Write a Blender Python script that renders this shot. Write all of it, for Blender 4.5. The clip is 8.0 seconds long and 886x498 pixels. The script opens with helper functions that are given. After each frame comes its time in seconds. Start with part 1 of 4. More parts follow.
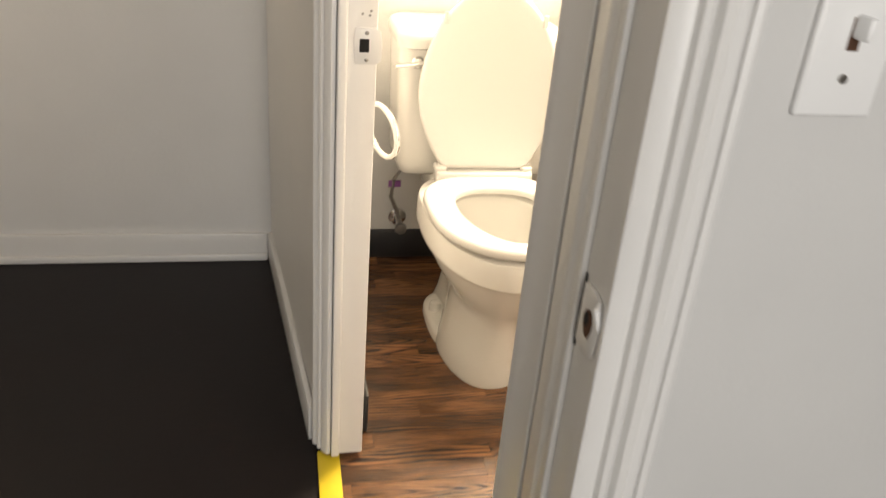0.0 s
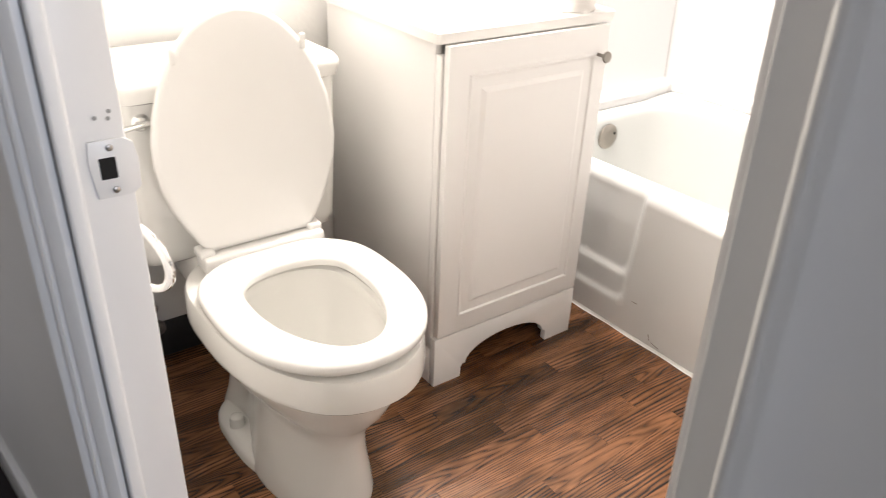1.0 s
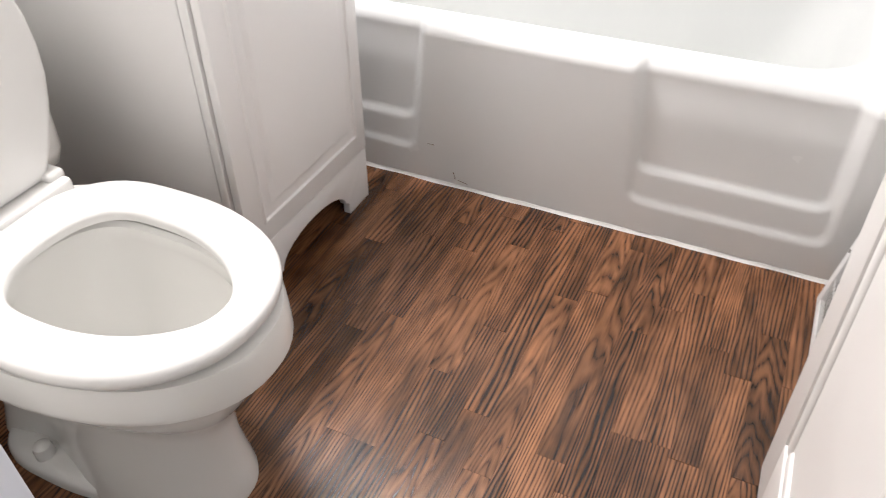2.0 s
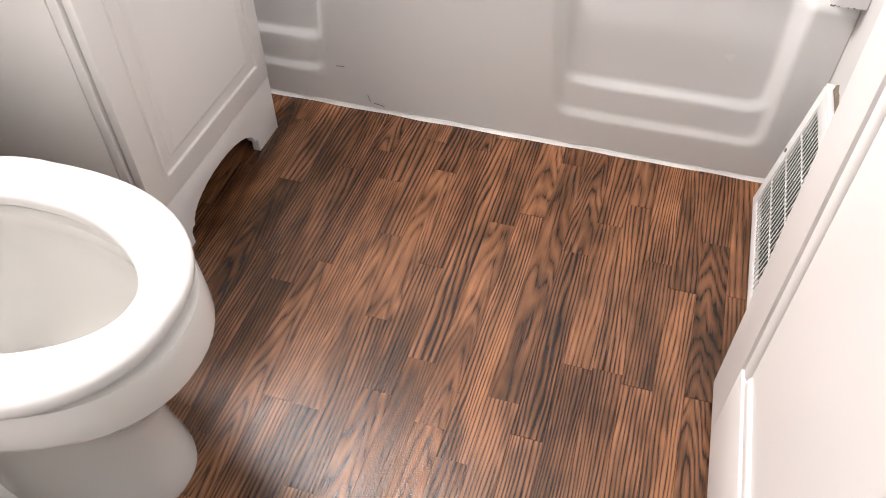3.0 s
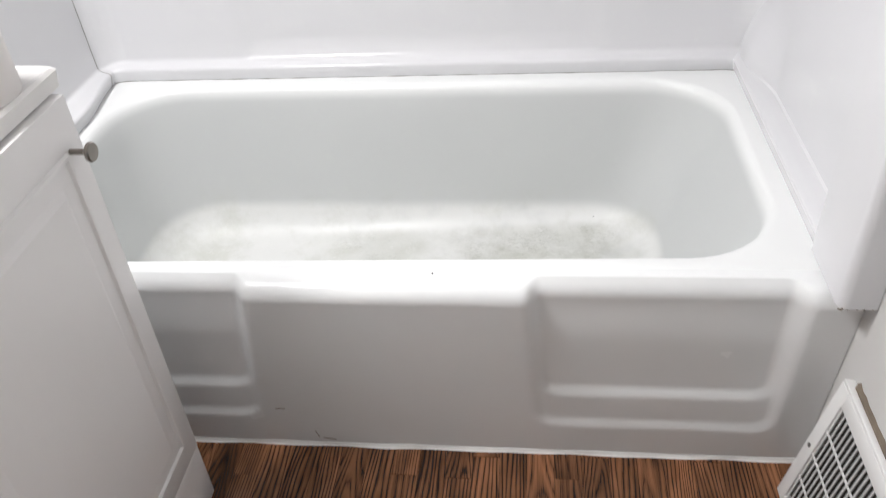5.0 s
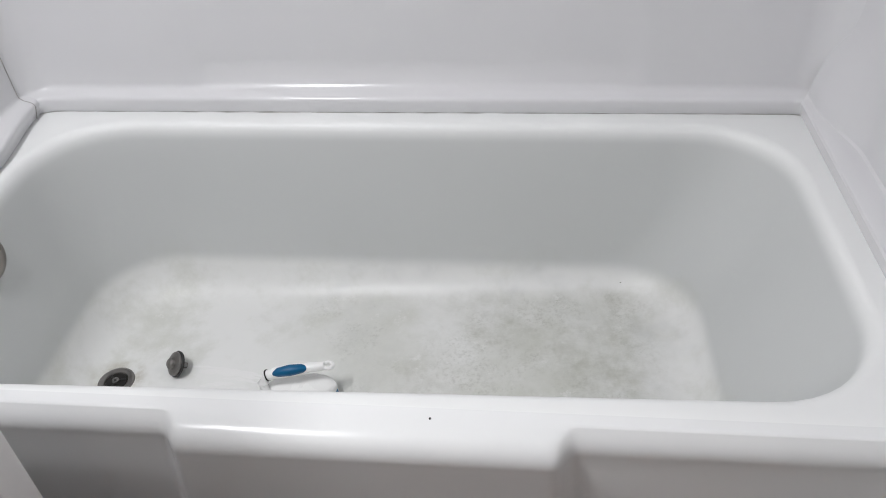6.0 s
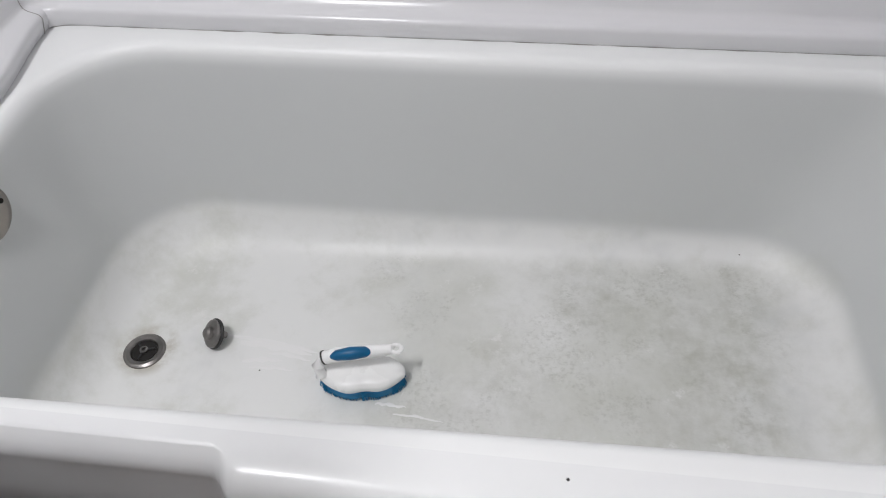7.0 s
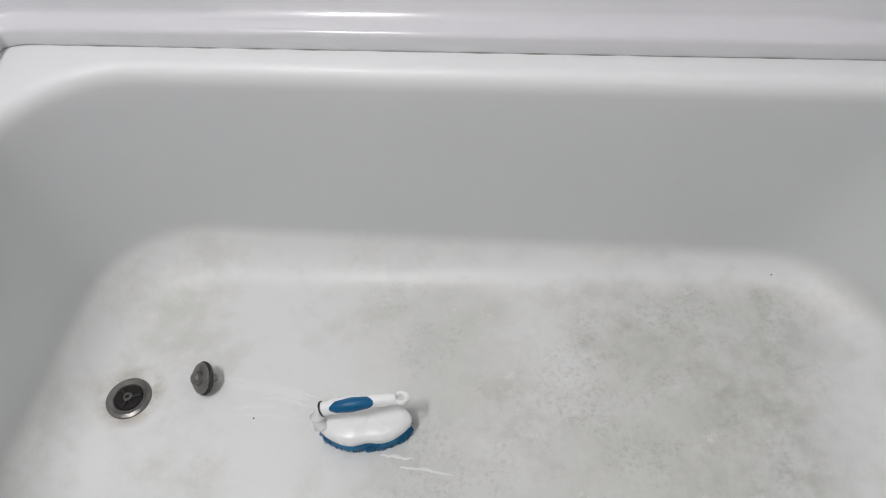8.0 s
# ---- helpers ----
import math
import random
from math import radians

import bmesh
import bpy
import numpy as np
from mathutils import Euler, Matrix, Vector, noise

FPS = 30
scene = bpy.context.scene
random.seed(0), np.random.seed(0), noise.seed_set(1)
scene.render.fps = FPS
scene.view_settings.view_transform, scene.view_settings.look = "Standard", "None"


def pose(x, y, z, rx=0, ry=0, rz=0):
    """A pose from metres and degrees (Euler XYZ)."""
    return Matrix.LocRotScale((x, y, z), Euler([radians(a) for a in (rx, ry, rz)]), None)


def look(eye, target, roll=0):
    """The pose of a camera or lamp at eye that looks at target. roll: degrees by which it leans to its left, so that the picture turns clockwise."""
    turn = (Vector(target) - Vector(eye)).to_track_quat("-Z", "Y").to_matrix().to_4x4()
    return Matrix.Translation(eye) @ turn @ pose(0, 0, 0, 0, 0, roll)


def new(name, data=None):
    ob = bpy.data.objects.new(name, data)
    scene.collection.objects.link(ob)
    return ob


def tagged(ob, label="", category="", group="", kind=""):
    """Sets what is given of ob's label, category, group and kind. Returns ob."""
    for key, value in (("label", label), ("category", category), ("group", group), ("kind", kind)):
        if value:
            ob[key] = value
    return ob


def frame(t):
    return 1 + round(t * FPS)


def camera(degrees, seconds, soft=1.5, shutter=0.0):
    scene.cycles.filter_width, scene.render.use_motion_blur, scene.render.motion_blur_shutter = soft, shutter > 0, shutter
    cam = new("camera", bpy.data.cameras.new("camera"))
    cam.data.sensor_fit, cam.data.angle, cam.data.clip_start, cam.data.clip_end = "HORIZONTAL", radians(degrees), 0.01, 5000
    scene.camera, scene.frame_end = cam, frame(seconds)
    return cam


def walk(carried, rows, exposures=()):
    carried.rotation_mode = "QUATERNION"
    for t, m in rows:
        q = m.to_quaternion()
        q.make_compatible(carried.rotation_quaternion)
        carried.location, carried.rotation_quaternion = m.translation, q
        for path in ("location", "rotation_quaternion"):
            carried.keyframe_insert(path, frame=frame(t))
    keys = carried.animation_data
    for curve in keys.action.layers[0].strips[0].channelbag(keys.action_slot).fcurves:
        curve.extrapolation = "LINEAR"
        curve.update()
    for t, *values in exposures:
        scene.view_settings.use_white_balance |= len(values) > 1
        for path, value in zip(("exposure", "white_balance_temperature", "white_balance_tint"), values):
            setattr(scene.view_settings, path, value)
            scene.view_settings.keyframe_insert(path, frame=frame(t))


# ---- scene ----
cam = camera(59.8, 8.0, 1.0, 0.22)
PATH = [
    (0, (2.208, -1.426, 1.158), (0.634, -1.073, 0.360), 4.9),
    (0.1, (2.146, -1.456, 1.166), (0.581, -1.029, 0.386), 5.0),
    (0.3, (2.077, -1.479, 1.177), (0.539, -0.952, 0.405), 4.4),
    (0.5, (1.988, -1.485, 1.180), (0.496, -0.840, 0.408), 3.4),
    (0.8, (1.799, -1.464, 1.178), (0.416, -0.632, 0.382), 2.5),
    (1, (1.677, -1.452, 1.174), (0.399, -0.502, 0.335), 1.7),
    (1.2, (1.597, -1.443, 1.151), (0.429, -0.410, 0.247), 0.5),
    (1.5, (1.448, -1.430, 1.126), (0.503, -0.289, 0.104), 0.3),
    (2, (1.312, -1.425, 1.113), (0.699, -0.186, -0.040), -1.3),
    (2.2, (1.283, -1.417, 1.124), (0.765, -0.178, -0.074), -0.5),
    (3.3, (1.245, -1.272, 1.085), (0.880, -0.152, -0.276), -2.2),
    (3.5, (1.244, -1.252, 1.074), (0.877, -0.137, -0.290), -3.2),
    (4, (1.159, -1.178, 1.133), (0.873, 0.026, -0.174), -3.2),
    (4.5, (1.099, -1.090, 1.186), (0.867, 0.246, 0.003), -4.1),
    (4.8, (1.071, -1.013, 1.218), (0.860, 0.376, 0.092), -4.5),
    (5, (1.057, -0.930, 1.229), (0.850, 0.475, 0.123), -4.8),
    (5.2, (1.041, -0.826, 1.233), (0.840, 0.589, 0.139), -4.6),
    (6.3, (0.964, -0.491, 1.146), (0.784, 0.845, -0.047), -3.0),
    (6.5, (0.927, -0.444, 1.125), (0.743, 0.859, -0.103), -2.7),
    (7, (0.850, -0.322, 1.083), (0.645, 0.905, -0.218), -2.9),
    (7.5, (0.797, -0.219, 1.082), (0.553, 0.941, -0.273), -4.2),
    (8, (0.823, -0.162, 1.080), (0.624, 0.989, -0.289), -4.8),
]
EXPOSURES = [(0, 0.90, 7400, 10), (0.5, 0.75, 6800, 10), (1.0, 0.68, 5850, 12), (1.5, 0.57, 5450, 12), (2.2, 0.36, 5420, 13), (3.5, 0.55, 5600, 16),
             (4.0, 0.50, 5450, 14), (4.8, -0.06, 5300, 12), (5.2, -0.42, 5250, 11), (6.3, -0.80, 5200, 12), (8.0, -0.85, 5250, 13)]
walk(cam, [(t, look(eye, target, roll)) for t, eye, target, roll in PATH], EXPOSURES)

# ---- light ----
world = bpy.data.worlds.new("sky")
scene.world = world
world.use_nodes = True
sky = world.node_tree.nodes.new("ShaderNodeTexSky")
sky.sky_type, sky.sun_disc, sky.sun_elevation, sky.sun_rotation = "NISHITA", False, radians(40), radians(200)
world.node_tree.links.new(sky.outputs[0], world.node_tree.nodes["Background"].inputs[0])
world.node_tree.nodes["Background"].inputs[1].default_value = 0.1


def area(name, place, target, sx, sy, watts, colour):
    d = bpy.data.lights.new(name, "AREA")
    d.shape, d.size, d.size_y, d.energy, d.color = "RECTANGLE", sx, sy, watts, colour
    ob = new(name, d)
    ob.matrix_world = look(place, target)
    return ob


# the lamp over the mirror, the lit doorway at the hall's far side, and the daylight in the bedroom's window
area("vanity_lamp", (0.14, -0.30, 2.0), (0.40, -0.30, 0.9), 0.55, 0.14, 41, (1.0, 0.86, 0.68))
area("hall_doorway_light", (0.3, -2.6, 1.15), (0.55, -1.4, 0.8), 0.6, 1.5, 2.5, (1.0, 0.88, 0.74))
area("window_light", (4.1, -1.2, 1.3), (1.5, -1.45, 0.9), 0.8, 1.5, 20, (0.90, 0.93, 1.0))


# ---- materials ----
def mat(name, colour, rough=0.5, metal=0.0, var=0.04, scale=6.0, bump=0.0, bscale=60.0, coat=0.0, dirt=None, dirt_scale=3.0, dirt_low=0.55, dirt_high=0.75):
    """A painted, glazed or metal surface: colour varied at two scales, fine relief, and stains of colour dirt."""
    m = bpy.data.materials.new(name)
    m.use_nodes = True
    nt = m.node_tree
    N, L = nt.nodes, nt.links
    b = N["Principled BSDF"]
    tc = N.new("ShaderNodeTexCoord")
    n1 = N.new("ShaderNodeTexNoise")
    n1.inputs["Scale"].default_value, n1.inputs["Detail"].default_value = scale, 6
    L.new(tc.outputs["Object"], n1.inputs["Vector"])
    mix = N.new("ShaderNodeMix")
    mix.data_type = "RGBA"
    mix.inputs[6].default_value = [c * (1 - var) for c in colour] + [1]
    mix.inputs[7].default_value = [min(1, c * (1 + var)) for c in colour] + [1]
    L.new(n1.outputs["Fac"], mix.inputs[0])
    out = mix.outputs[2]
    if dirt:
        n2 = N.new("ShaderNodeTexNoise")
        n2.inputs["Scale"].default_value, n2.inputs["Detail"].default_value, n2.inputs["Roughness"].default_value = dirt_scale, 9, 0.7
        L.new(tc.outputs["Object"], n2.inputs["Vector"])
        r = N.new("ShaderNodeMapRange")
        r.inputs[1].default_value, r.inputs[2].default_value = dirt_low, dirt_high
        L.new(n2.outputs["Fac"], r.inputs[0])
        m2 = N.new("ShaderNodeMix")
        m2.data_type = "RGBA"
        L.new(r.outputs[0], m2.inputs[0])
        L.new(out, m2.inputs[6])
        m2.inputs[7].default_value = (*dirt, 1)
        out = m2.outputs[2]
    L.new(out, b.inputs["Base Color"])
    b.inputs["Metallic"].default_value = metal
    rr = N.new("ShaderNodeMapRange")
    rr.inputs[3].default_value, rr.inputs[4].default_value = max(0.02, rough - 0.06), rough + 0.06
    L.new(n1.outputs["Fac"], rr.inputs[0])
    L.new(rr.outputs[0], b.inputs["Roughness"])
    b.inputs["Coat Weight"].default_value = coat
    if bump:
        n3 = N.new("ShaderNodeTexNoise")
        n3.inputs["Scale"].default_value, n3.inputs["Detail"].default_value = bscale, 4
        L.new(tc.outputs["Object"], n3.inputs["Vector"])
        bp = N.new("ShaderNodeBump")
        bp.inputs["Strength"].default_value, bp.inputs["Distance"].default_value = bump, 0.002
        L.new(n3.outputs["Fac"], bp.inputs["Height"])
        L.new(bp.outputs[0], b.inputs["Normal"])
    return m


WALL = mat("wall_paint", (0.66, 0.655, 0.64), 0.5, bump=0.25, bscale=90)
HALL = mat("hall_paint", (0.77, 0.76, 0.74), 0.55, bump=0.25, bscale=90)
TRIM = mat("trim_paint", (0.80, 0.79, 0.77), 0.3, bump=0.2, bscale=25)
CEIL = mat("ceiling_paint", (0.68, 0.68, 0.67), 0.7, bump=0.3, bscale=120)
ACRYLIC = mat("surround_acrylic", (0.72, 0.72, 0.735), 0.2, var=0.015, bump=0.03, bscale=8)
ENAMEL = mat("tub_enamel", (0.82, 0.83, 0.83), 0.25, var=0.02, bump=0.03, bscale=10)
PORCELAIN = mat("porcelain", (0.75, 0.745, 0.72), 0.1, var=0.015, coat=0.3)
SEAT = mat("seat_plastic", (0.75, 0.745, 0.73), 0.25, var=0.015)
VANITY = mat("cabinet_paint", (0.84, 0.83, 0.82), 0.32, var=0.02, bump=0.08, bscale=40)
MARBLE = mat("cultured_marble", (0.84, 0.83, 0.81), 0.12, var=0.03, scale=9)
DOORP = mat("door_paint", (0.81, 0.79, 0.77), 0.35, var=0.02, bump=0.12, bscale=35)
CHROME = mat("chrome", (0.85, 0.85, 0.85), 0.1, 1.0)
NICKEL = mat("brushed_nickel", (0.33, 0.305, 0.275), 0.3, 1.0, bump=0.1, bscale=200)
DARKMETAL = mat("worn_metal", (0.22, 0.21, 0.20), 0.36, 0.9, var=0.4, scale=60)
RUBBER = mat("black_rubber", (0.02, 0.02, 0.02), 0.6)
BLACK = mat("dark_recess", (0.012, 0.011, 0.01), 0.9)
RUST = mat("rusty_metal", (0.12, 0.055, 0.03), 0.7, 0.4, var=0.5, scale=80)
COVE = mat("black_vinyl_base", (0.018, 0.017, 0.017), 0.45, var=0.2)
HALLFLOOR = mat("dark_stained_floor", (0.011, 0.0075, 0.0075), 0.5, var=0.5, scale=5, bump=0.15, bscale=50, dirt=(0.03, 0.012, 0.009), dirt_scale=4, dirt_low=0.6, dirt_high=0.9)
HALLFLOOR.node_tree.nodes["Principled BSDF"].inputs["Specular IOR Level"].default_value = 0.25
YELLOW = mat("yellow_tape", (0.72, 0.55, 0.03), 0.5, var=0.15, scale=20)
GRILLE = mat("grille_enamel", (0.80, 0.80, 0.79), 0.35, var=0.03)
CAULK = mat("caulk", (0.82, 0.81, 0.79), 0.5, var=0.1, scale=40, bump=0.5, bscale=60)
BLUE = mat("blue_rubber", (0.004, 0.10, 0.24), 0.45, var=0.1)
BRISTLE = mat("blue_bristle", (0.006, 0.16, 0.36), 0.6, var=0.3, scale=80)
WHITEP = mat("white_plastic", (0.88, 0.88, 0.87), 0.28, var=0.01)
PAPER = mat("paper", (0.84, 0.82, 0.80), 0.9, bump=0.4, bscale=150)
TORN = mat("torn_drywall", (0.17, 0.14, 0.105), 0.9, var=0.35, scale=40, bump=0.8, bscale=50)
HOSE = mat("braided_hose", (0.35, 0.34, 0.32), 0.4, 0.8, var=0.3, scale=150)
DIRT = mat("joint_dirt", (0.33, 0.32, 0.30), 0.8, var=0.4, scale=60)
PURPLE = mat("purple_tag", (0.25, 0.08, 0.28), 0.5)


def tub_basin_material():
    """Enamel with grey-green scum on the floor of the tub and pale wet streaks by the brush."""
    m = mat("stained_enamel", (0.84, 0.85, 0.845), 0.42, var=0.02)
    nt = m.node_tree
    N, L = nt.nodes, nt.links
    b = N["Principled BSDF"]
    src = b.inputs["Base Color"].links[0].from_socket
    tc = N.new("ShaderNodeTexCoord")
    sep = N.new("ShaderNodeSeparateXYZ")
    L.new(tc.outputs["Object"], sep.inputs[0])

    def ramp(socket, a, c):
        r = N.new("ShaderNodeMapRange")
        r.interpolation_type = "SMOOTHSTEP"
        r.inputs[1].default_value, r.inputs[2].default_value = a, c
        L.new(socket, r.inputs[0])
        return r.outputs[0]

    def times(p, q):
        k = N.new("ShaderNodeMath")
        k.operation = "MULTIPLY"
        L.new(p, k.inputs[0])
        if isinstance(q, float):
            k.inputs[1].default_value = q
        else:
            L.new(q, k.inputs[1])
        return k.outputs[0]

    def noise_at(scale, detail=8, rough=0.65):
        n = N.new("ShaderNodeTexNoise")
        n.inputs["Scale"].default_value, n.inputs["Detail"].default_value, n.inputs["Roughness"].default_value = scale, detail, rough
        L.new(tc.outputs["Object"], n.inputs["Vector"])
        return n.outputs["Fac"]

    # walls below the rim: dull enamel, darkened further to paint in their dimmer light
    dull_shade = times(ramp(sep.outputs["Z"], 0.425, 0.395), 0.95)
    low = ramp(sep.outputs["Z"], 0.19, 0.07)
    above = N.new("ShaderNodeMath")
    above.operation = "MULTIPLY_ADD"
    above.inputs[1].default_value = -0.04
    L.new(sep.outputs["X"], above.inputs[0])
    L.new(sep.outputs["Z"], above.inputs[2])
    flat = ramp(above.outputs[0], 0.040, 0.024)
    middle = times(ramp(sep.outputs["X"], 0.42, 0.72), ramp(sep.outputs["X"], 1.34, 1.16))
    worst = times(ramp(sep.outputs["X"], 0.50, 0.95), ramp(sep.outputs["X"], 1.32, 1.18))
    big = ramp(noise_at(5.0), 0.34, 0.62)
    fine = ramp(noise_at(30.0, 10, 0.72), 0.28, 0.74)
    grit = ramp(noise_at(120.0, 6, 0.75), 0.46, 0.66)
    film = times(times(times(ramp(noise_at(3.2), 0.25, 0.6), flat), middle), 0.5)
    scum = times(times(times(times(big, fine), worst), flat), 0.52)
    specks = times(times(times(times(grit, ramp(noise_at(9.0, 6), 0.45, 0.62)), flat), middle), 0.26)
    faint = times(times(ramp(noise_at(6.0, 9), 0.44, 0.68), low), 0.5)
    # cove and floor: clean enamel, with the lamp's brighter light painted in
    clean_lit = times(times(ramp(sep.outputs["Z"], 0.135, 0.10), ramp(noise_at(4.0, 4), 0.15, 0.45)), 0.95)
    rubbed = times(times(ramp(noise_at(17.0, 10, 0.8), 0.57, 0.66), flat), 0.6)
    apart = N.new("ShaderNodeVectorMath")
    apart.operation = "DISTANCE"
    apart.inputs[1].default_value = (0.212, 0.386, 0.03)
    L.new(tc.outputs["Object"], apart.inputs[0])
    halo = times(times(ramp(apart.outputs["Value"], 0.062, 0.038), ramp(noise_at(22.0, 8), 0.35, 0.62)), 0.7)
    for fac, colour in ((dull_shade, (0.60, 0.615, 0.61)), (clean_lit, (0.80, 0.805, 0.79)), (faint, (0.52, 0.53, 0.46)), (film, (0.52, 0.53, 0.47)), (scum, (0.31, 0.315, 0.255)),
                        (specks, (0.24, 0.245, 0.20)), (rubbed, (0.80, 0.80, 0.785)), (halo, (0.42, 0.39, 0.32))):
        k = N.new("ShaderNodeMix")
        k.data_type = "RGBA"
        L.new(fac, k.inputs[0])
        L.new(src, k.inputs[6])
        k.inputs[7].default_value = (*colour, 1)
        src = k.outputs[2]
    L.new(src, b.inputs["Base Color"])
    return m


BASIN = tub_basin_material()


def wood_material(name, light, dark, ringscale=9.0):
    """Printed wood strips: each piece takes its own tone, grain and cathedral figure."""
    m = bpy.data.materials.new(name)
    m.use_nodes = True
    nt = m.node_tree
    N, L = nt.nodes, nt.links
    b = N["Principled BSDF"]
    tc = N.new("ShaderNodeTexCoord")
    info = N.new("ShaderNodeObjectInfo")
    off = N.new("ShaderNodeVectorMath")
    off.operation = "MULTIPLY_ADD"
    off.inputs[1].default_value = (1, 1, 1)
    comb = N.new("ShaderNodeCombineXYZ")
    big = N.new("ShaderNodeMath")
    big.operation = "MULTIPLY"
    big.inputs[1].default_value = 57.0
    L.new(info.outputs["Random"], big.inputs[0])
    L.new(big.outputs[0], comb.inputs[0])
    L.new(big.outputs[0], comb.inputs[1])
    L.new(big.outputs[0], comb.inputs[2])
    L.new(tc.outputs["Object"], off.inputs[0])
    L.new(comb.outputs[0], off.inputs[2])
    mp = N.new("ShaderNodeMapping")
    mp.inputs["Scale"].default_value = (1.0, 0.13, 1.0)
    L.new(off.outputs[0], mp.inputs["Vector"])
    n1 = N.new("ShaderNodeTexNoise")
    n1.inputs["Scale"].default_value, n1.inputs["Detail"].default_value = ringscale, 3.5
    n1.inputs["Roughness"].default_value = 0.5
    L.new(mp.outputs[0], n1.inputs["Vector"])
    # each strip's grain leans and spreads by its own amount; one strip in three shows nested arches
    def own(k, lo, hi):
        f = N.new("ShaderNodeMath")
        f.operation = "MULTIPLY"
        f.inputs[1].default_value = k
        L.new(info.outputs["Random"], f.inputs[0])
        g = N.new("ShaderNodeMath")
        g.operation = "FRACT"
        L.new(f.outputs[0], g.inputs[0])
        r = N.new("ShaderNodeMapRange")
        r.inputs[3].default_value, r.inputs[4].default_value = lo, hi
        L.new(g.outputs[0], r.inputs[0])
        return r.outputs[0]

    def calc(op, *args):
        k = N.new("ShaderNodeMath")
        k.operation = op
        for i, q in enumerate(args):
            if isinstance(q, (int, float)):
                k.inputs[i].default_value = q
            else:
                L.new(q, k.inputs[i])
        return k.outputs[0]

    local = N.new("ShaderNodeSeparateXYZ")
    L.new(tc.outputs["Object"], local.inputs[0])
    wob = calc("SUBTRACT", n1.outputs["Fac"], 0.5)
    leaning = calc("MULTIPLY_ADD", local.outputs["Y"], own(17.3, -0.022, 0.022), local.outputs["X"])
    straight = calc("MULTIPLY_ADD", leaning, own(41.7, 95.0, 175.0), calc("MULTIPLY", wob, own(29.1, 4.0, 13.0)))
    across = calc("MULTIPLY", calc("SUBTRACT", local.outputs["X"], own(53.9, 0.016, 0.036)), 39.0)
    arch = calc("MULTIPLY", calc("POWER", calc("ABSOLUTE", across), 1.35), own(71.3, 1.5, 2.8))
    along = calc("MULTIPLY_ADD", calc("ADD", local.outputs["Y"], own(13.1, 0.0, 1.0)), own(37.7, 7.0, 15.0), arch)
    nested = calc("MULTIPLY_ADD", wob, 15.0, along)
    pick = calc("GREATER_THAN", own(63.7, 0.0, 1.0), 0.62)
    phase = calc("ADD", calc("MULTIPLY", nested, pick), calc("MULTIPLY", straight, calc("SUBTRACT", 1.0, pick)))
    pp = N.new("ShaderNodeMath")
    pp.operation = "PINGPONG"
    pp.inputs[1].default_value = 0.5
    mp2 = N.new("ShaderNodeMapping")
    mp2.inputs["Scale"].default_value = (1.0, 0.035, 1.0)
    L.new(off.outputs[0], mp2.inputs["Vector"])
    n2 = N.new("ShaderNodeTexNoise")
    n2.inputs["Scale"].default_value, n2.inputs["Detail"].default_value, n2.inputs["Roughness"].default_value = 540.0, 3, 0.6
    L.new(mp2.outputs[0], n2.inputs["Vector"])
    mp4 = N.new("ShaderNodeMapping")
    mp4.inputs["Scale"].default_value = (1.0, 0.1, 1.0)
    L.new(off.outputs[0], mp4.inputs["Vector"])
    n4 = N.new("ShaderNodeTexNoise")
    n4.inputs["Scale"].default_value, n4.inputs["Detail"].default_value = 34.0, 3
    L.new(mp4.outputs[0], n4.inputs["Vector"])
    # the lines crowd and spread, so that no two gaps are alike
    L.new(calc("MULTIPLY_ADD", calc("SUBTRACT", n4.outputs["Fac"], 0.5), 1.0, phase), pp.inputs[0])
    amp = N.new("ShaderNodeMapRange")
    amp.inputs[1].default_value, amp.inputs[2].default_value, amp.inputs[3].default_value, amp.inputs[4].default_value = 0.35, 0.65, 0.6, 1.3
    L.new(n4.outputs["Fac"], amp.inputs[0])
    line = N.new("ShaderNodeMath")
    line.operation = "MULTIPLY"
    wide = N.new("ShaderNodeMath")
    wide.operation = "MULTIPLY"
    wide.inputs[1].default_value = 1.3
    L.new(pp.outputs[0], wide.inputs[0])
    L.new(wide.outputs[0], line.inputs[0])
    L.new(amp.outputs[0], line.inputs[1])
    half = N.new("ShaderNodeMath")
    half.operation = "MULTIPLY_ADD"
    half.inputs[1].default_value = 0.16
    L.new(n4.outputs["Fac"], half.inputs[0])
    L.new(calc("MULTIPLY_ADD", calc("SUBTRACT", line.outputs[0], 0.33), calc("MULTIPLY", own(87.1, 0.75, 1.3), calc("MULTIPLY_ADD", pick, -0.2, 1.0)), 0.35), half.inputs[2])
    add = N.new("ShaderNodeMath")
    add.operation = "MULTIPLY_ADD"
    add.inputs[1].default_value = 0.75
    L.new(n2.outputs["Fac"], add.inputs[0])
    L.new(half.outputs[0], add.inputs[2])
    cr = N.new("ShaderNodeValToRGB")
    e = cr.color_ramp.elements
    e[0].color, e[1].color = (*dark, 1), (*light, 1)
    sc = N.new("ShaderNodeMapRange")
    sc.inputs[1].default_value, sc.inputs[2].default_value, sc.inputs[3].default_value, sc.inputs[4].default_value = 0.44, 1.08, 0.0, 1.0
    L.new(add.outputs[0], sc.inputs[0])
    e[0].position, e[1].position = 0.10, 0.95
    mid = e.new(0.33)
    mid.color = (*[0.5 * p + 0.5 * q for p, q in zip(dark, light)], 1)
    L.new(sc.outputs[0], cr.inputs[0])
    tone = N.new("ShaderNodeMapRange")
    tone.inputs[3].default_value, tone.inputs[4].default_value = 0.62, 1.30
    L.new(info.outputs["Random"], tone.inputs[0])
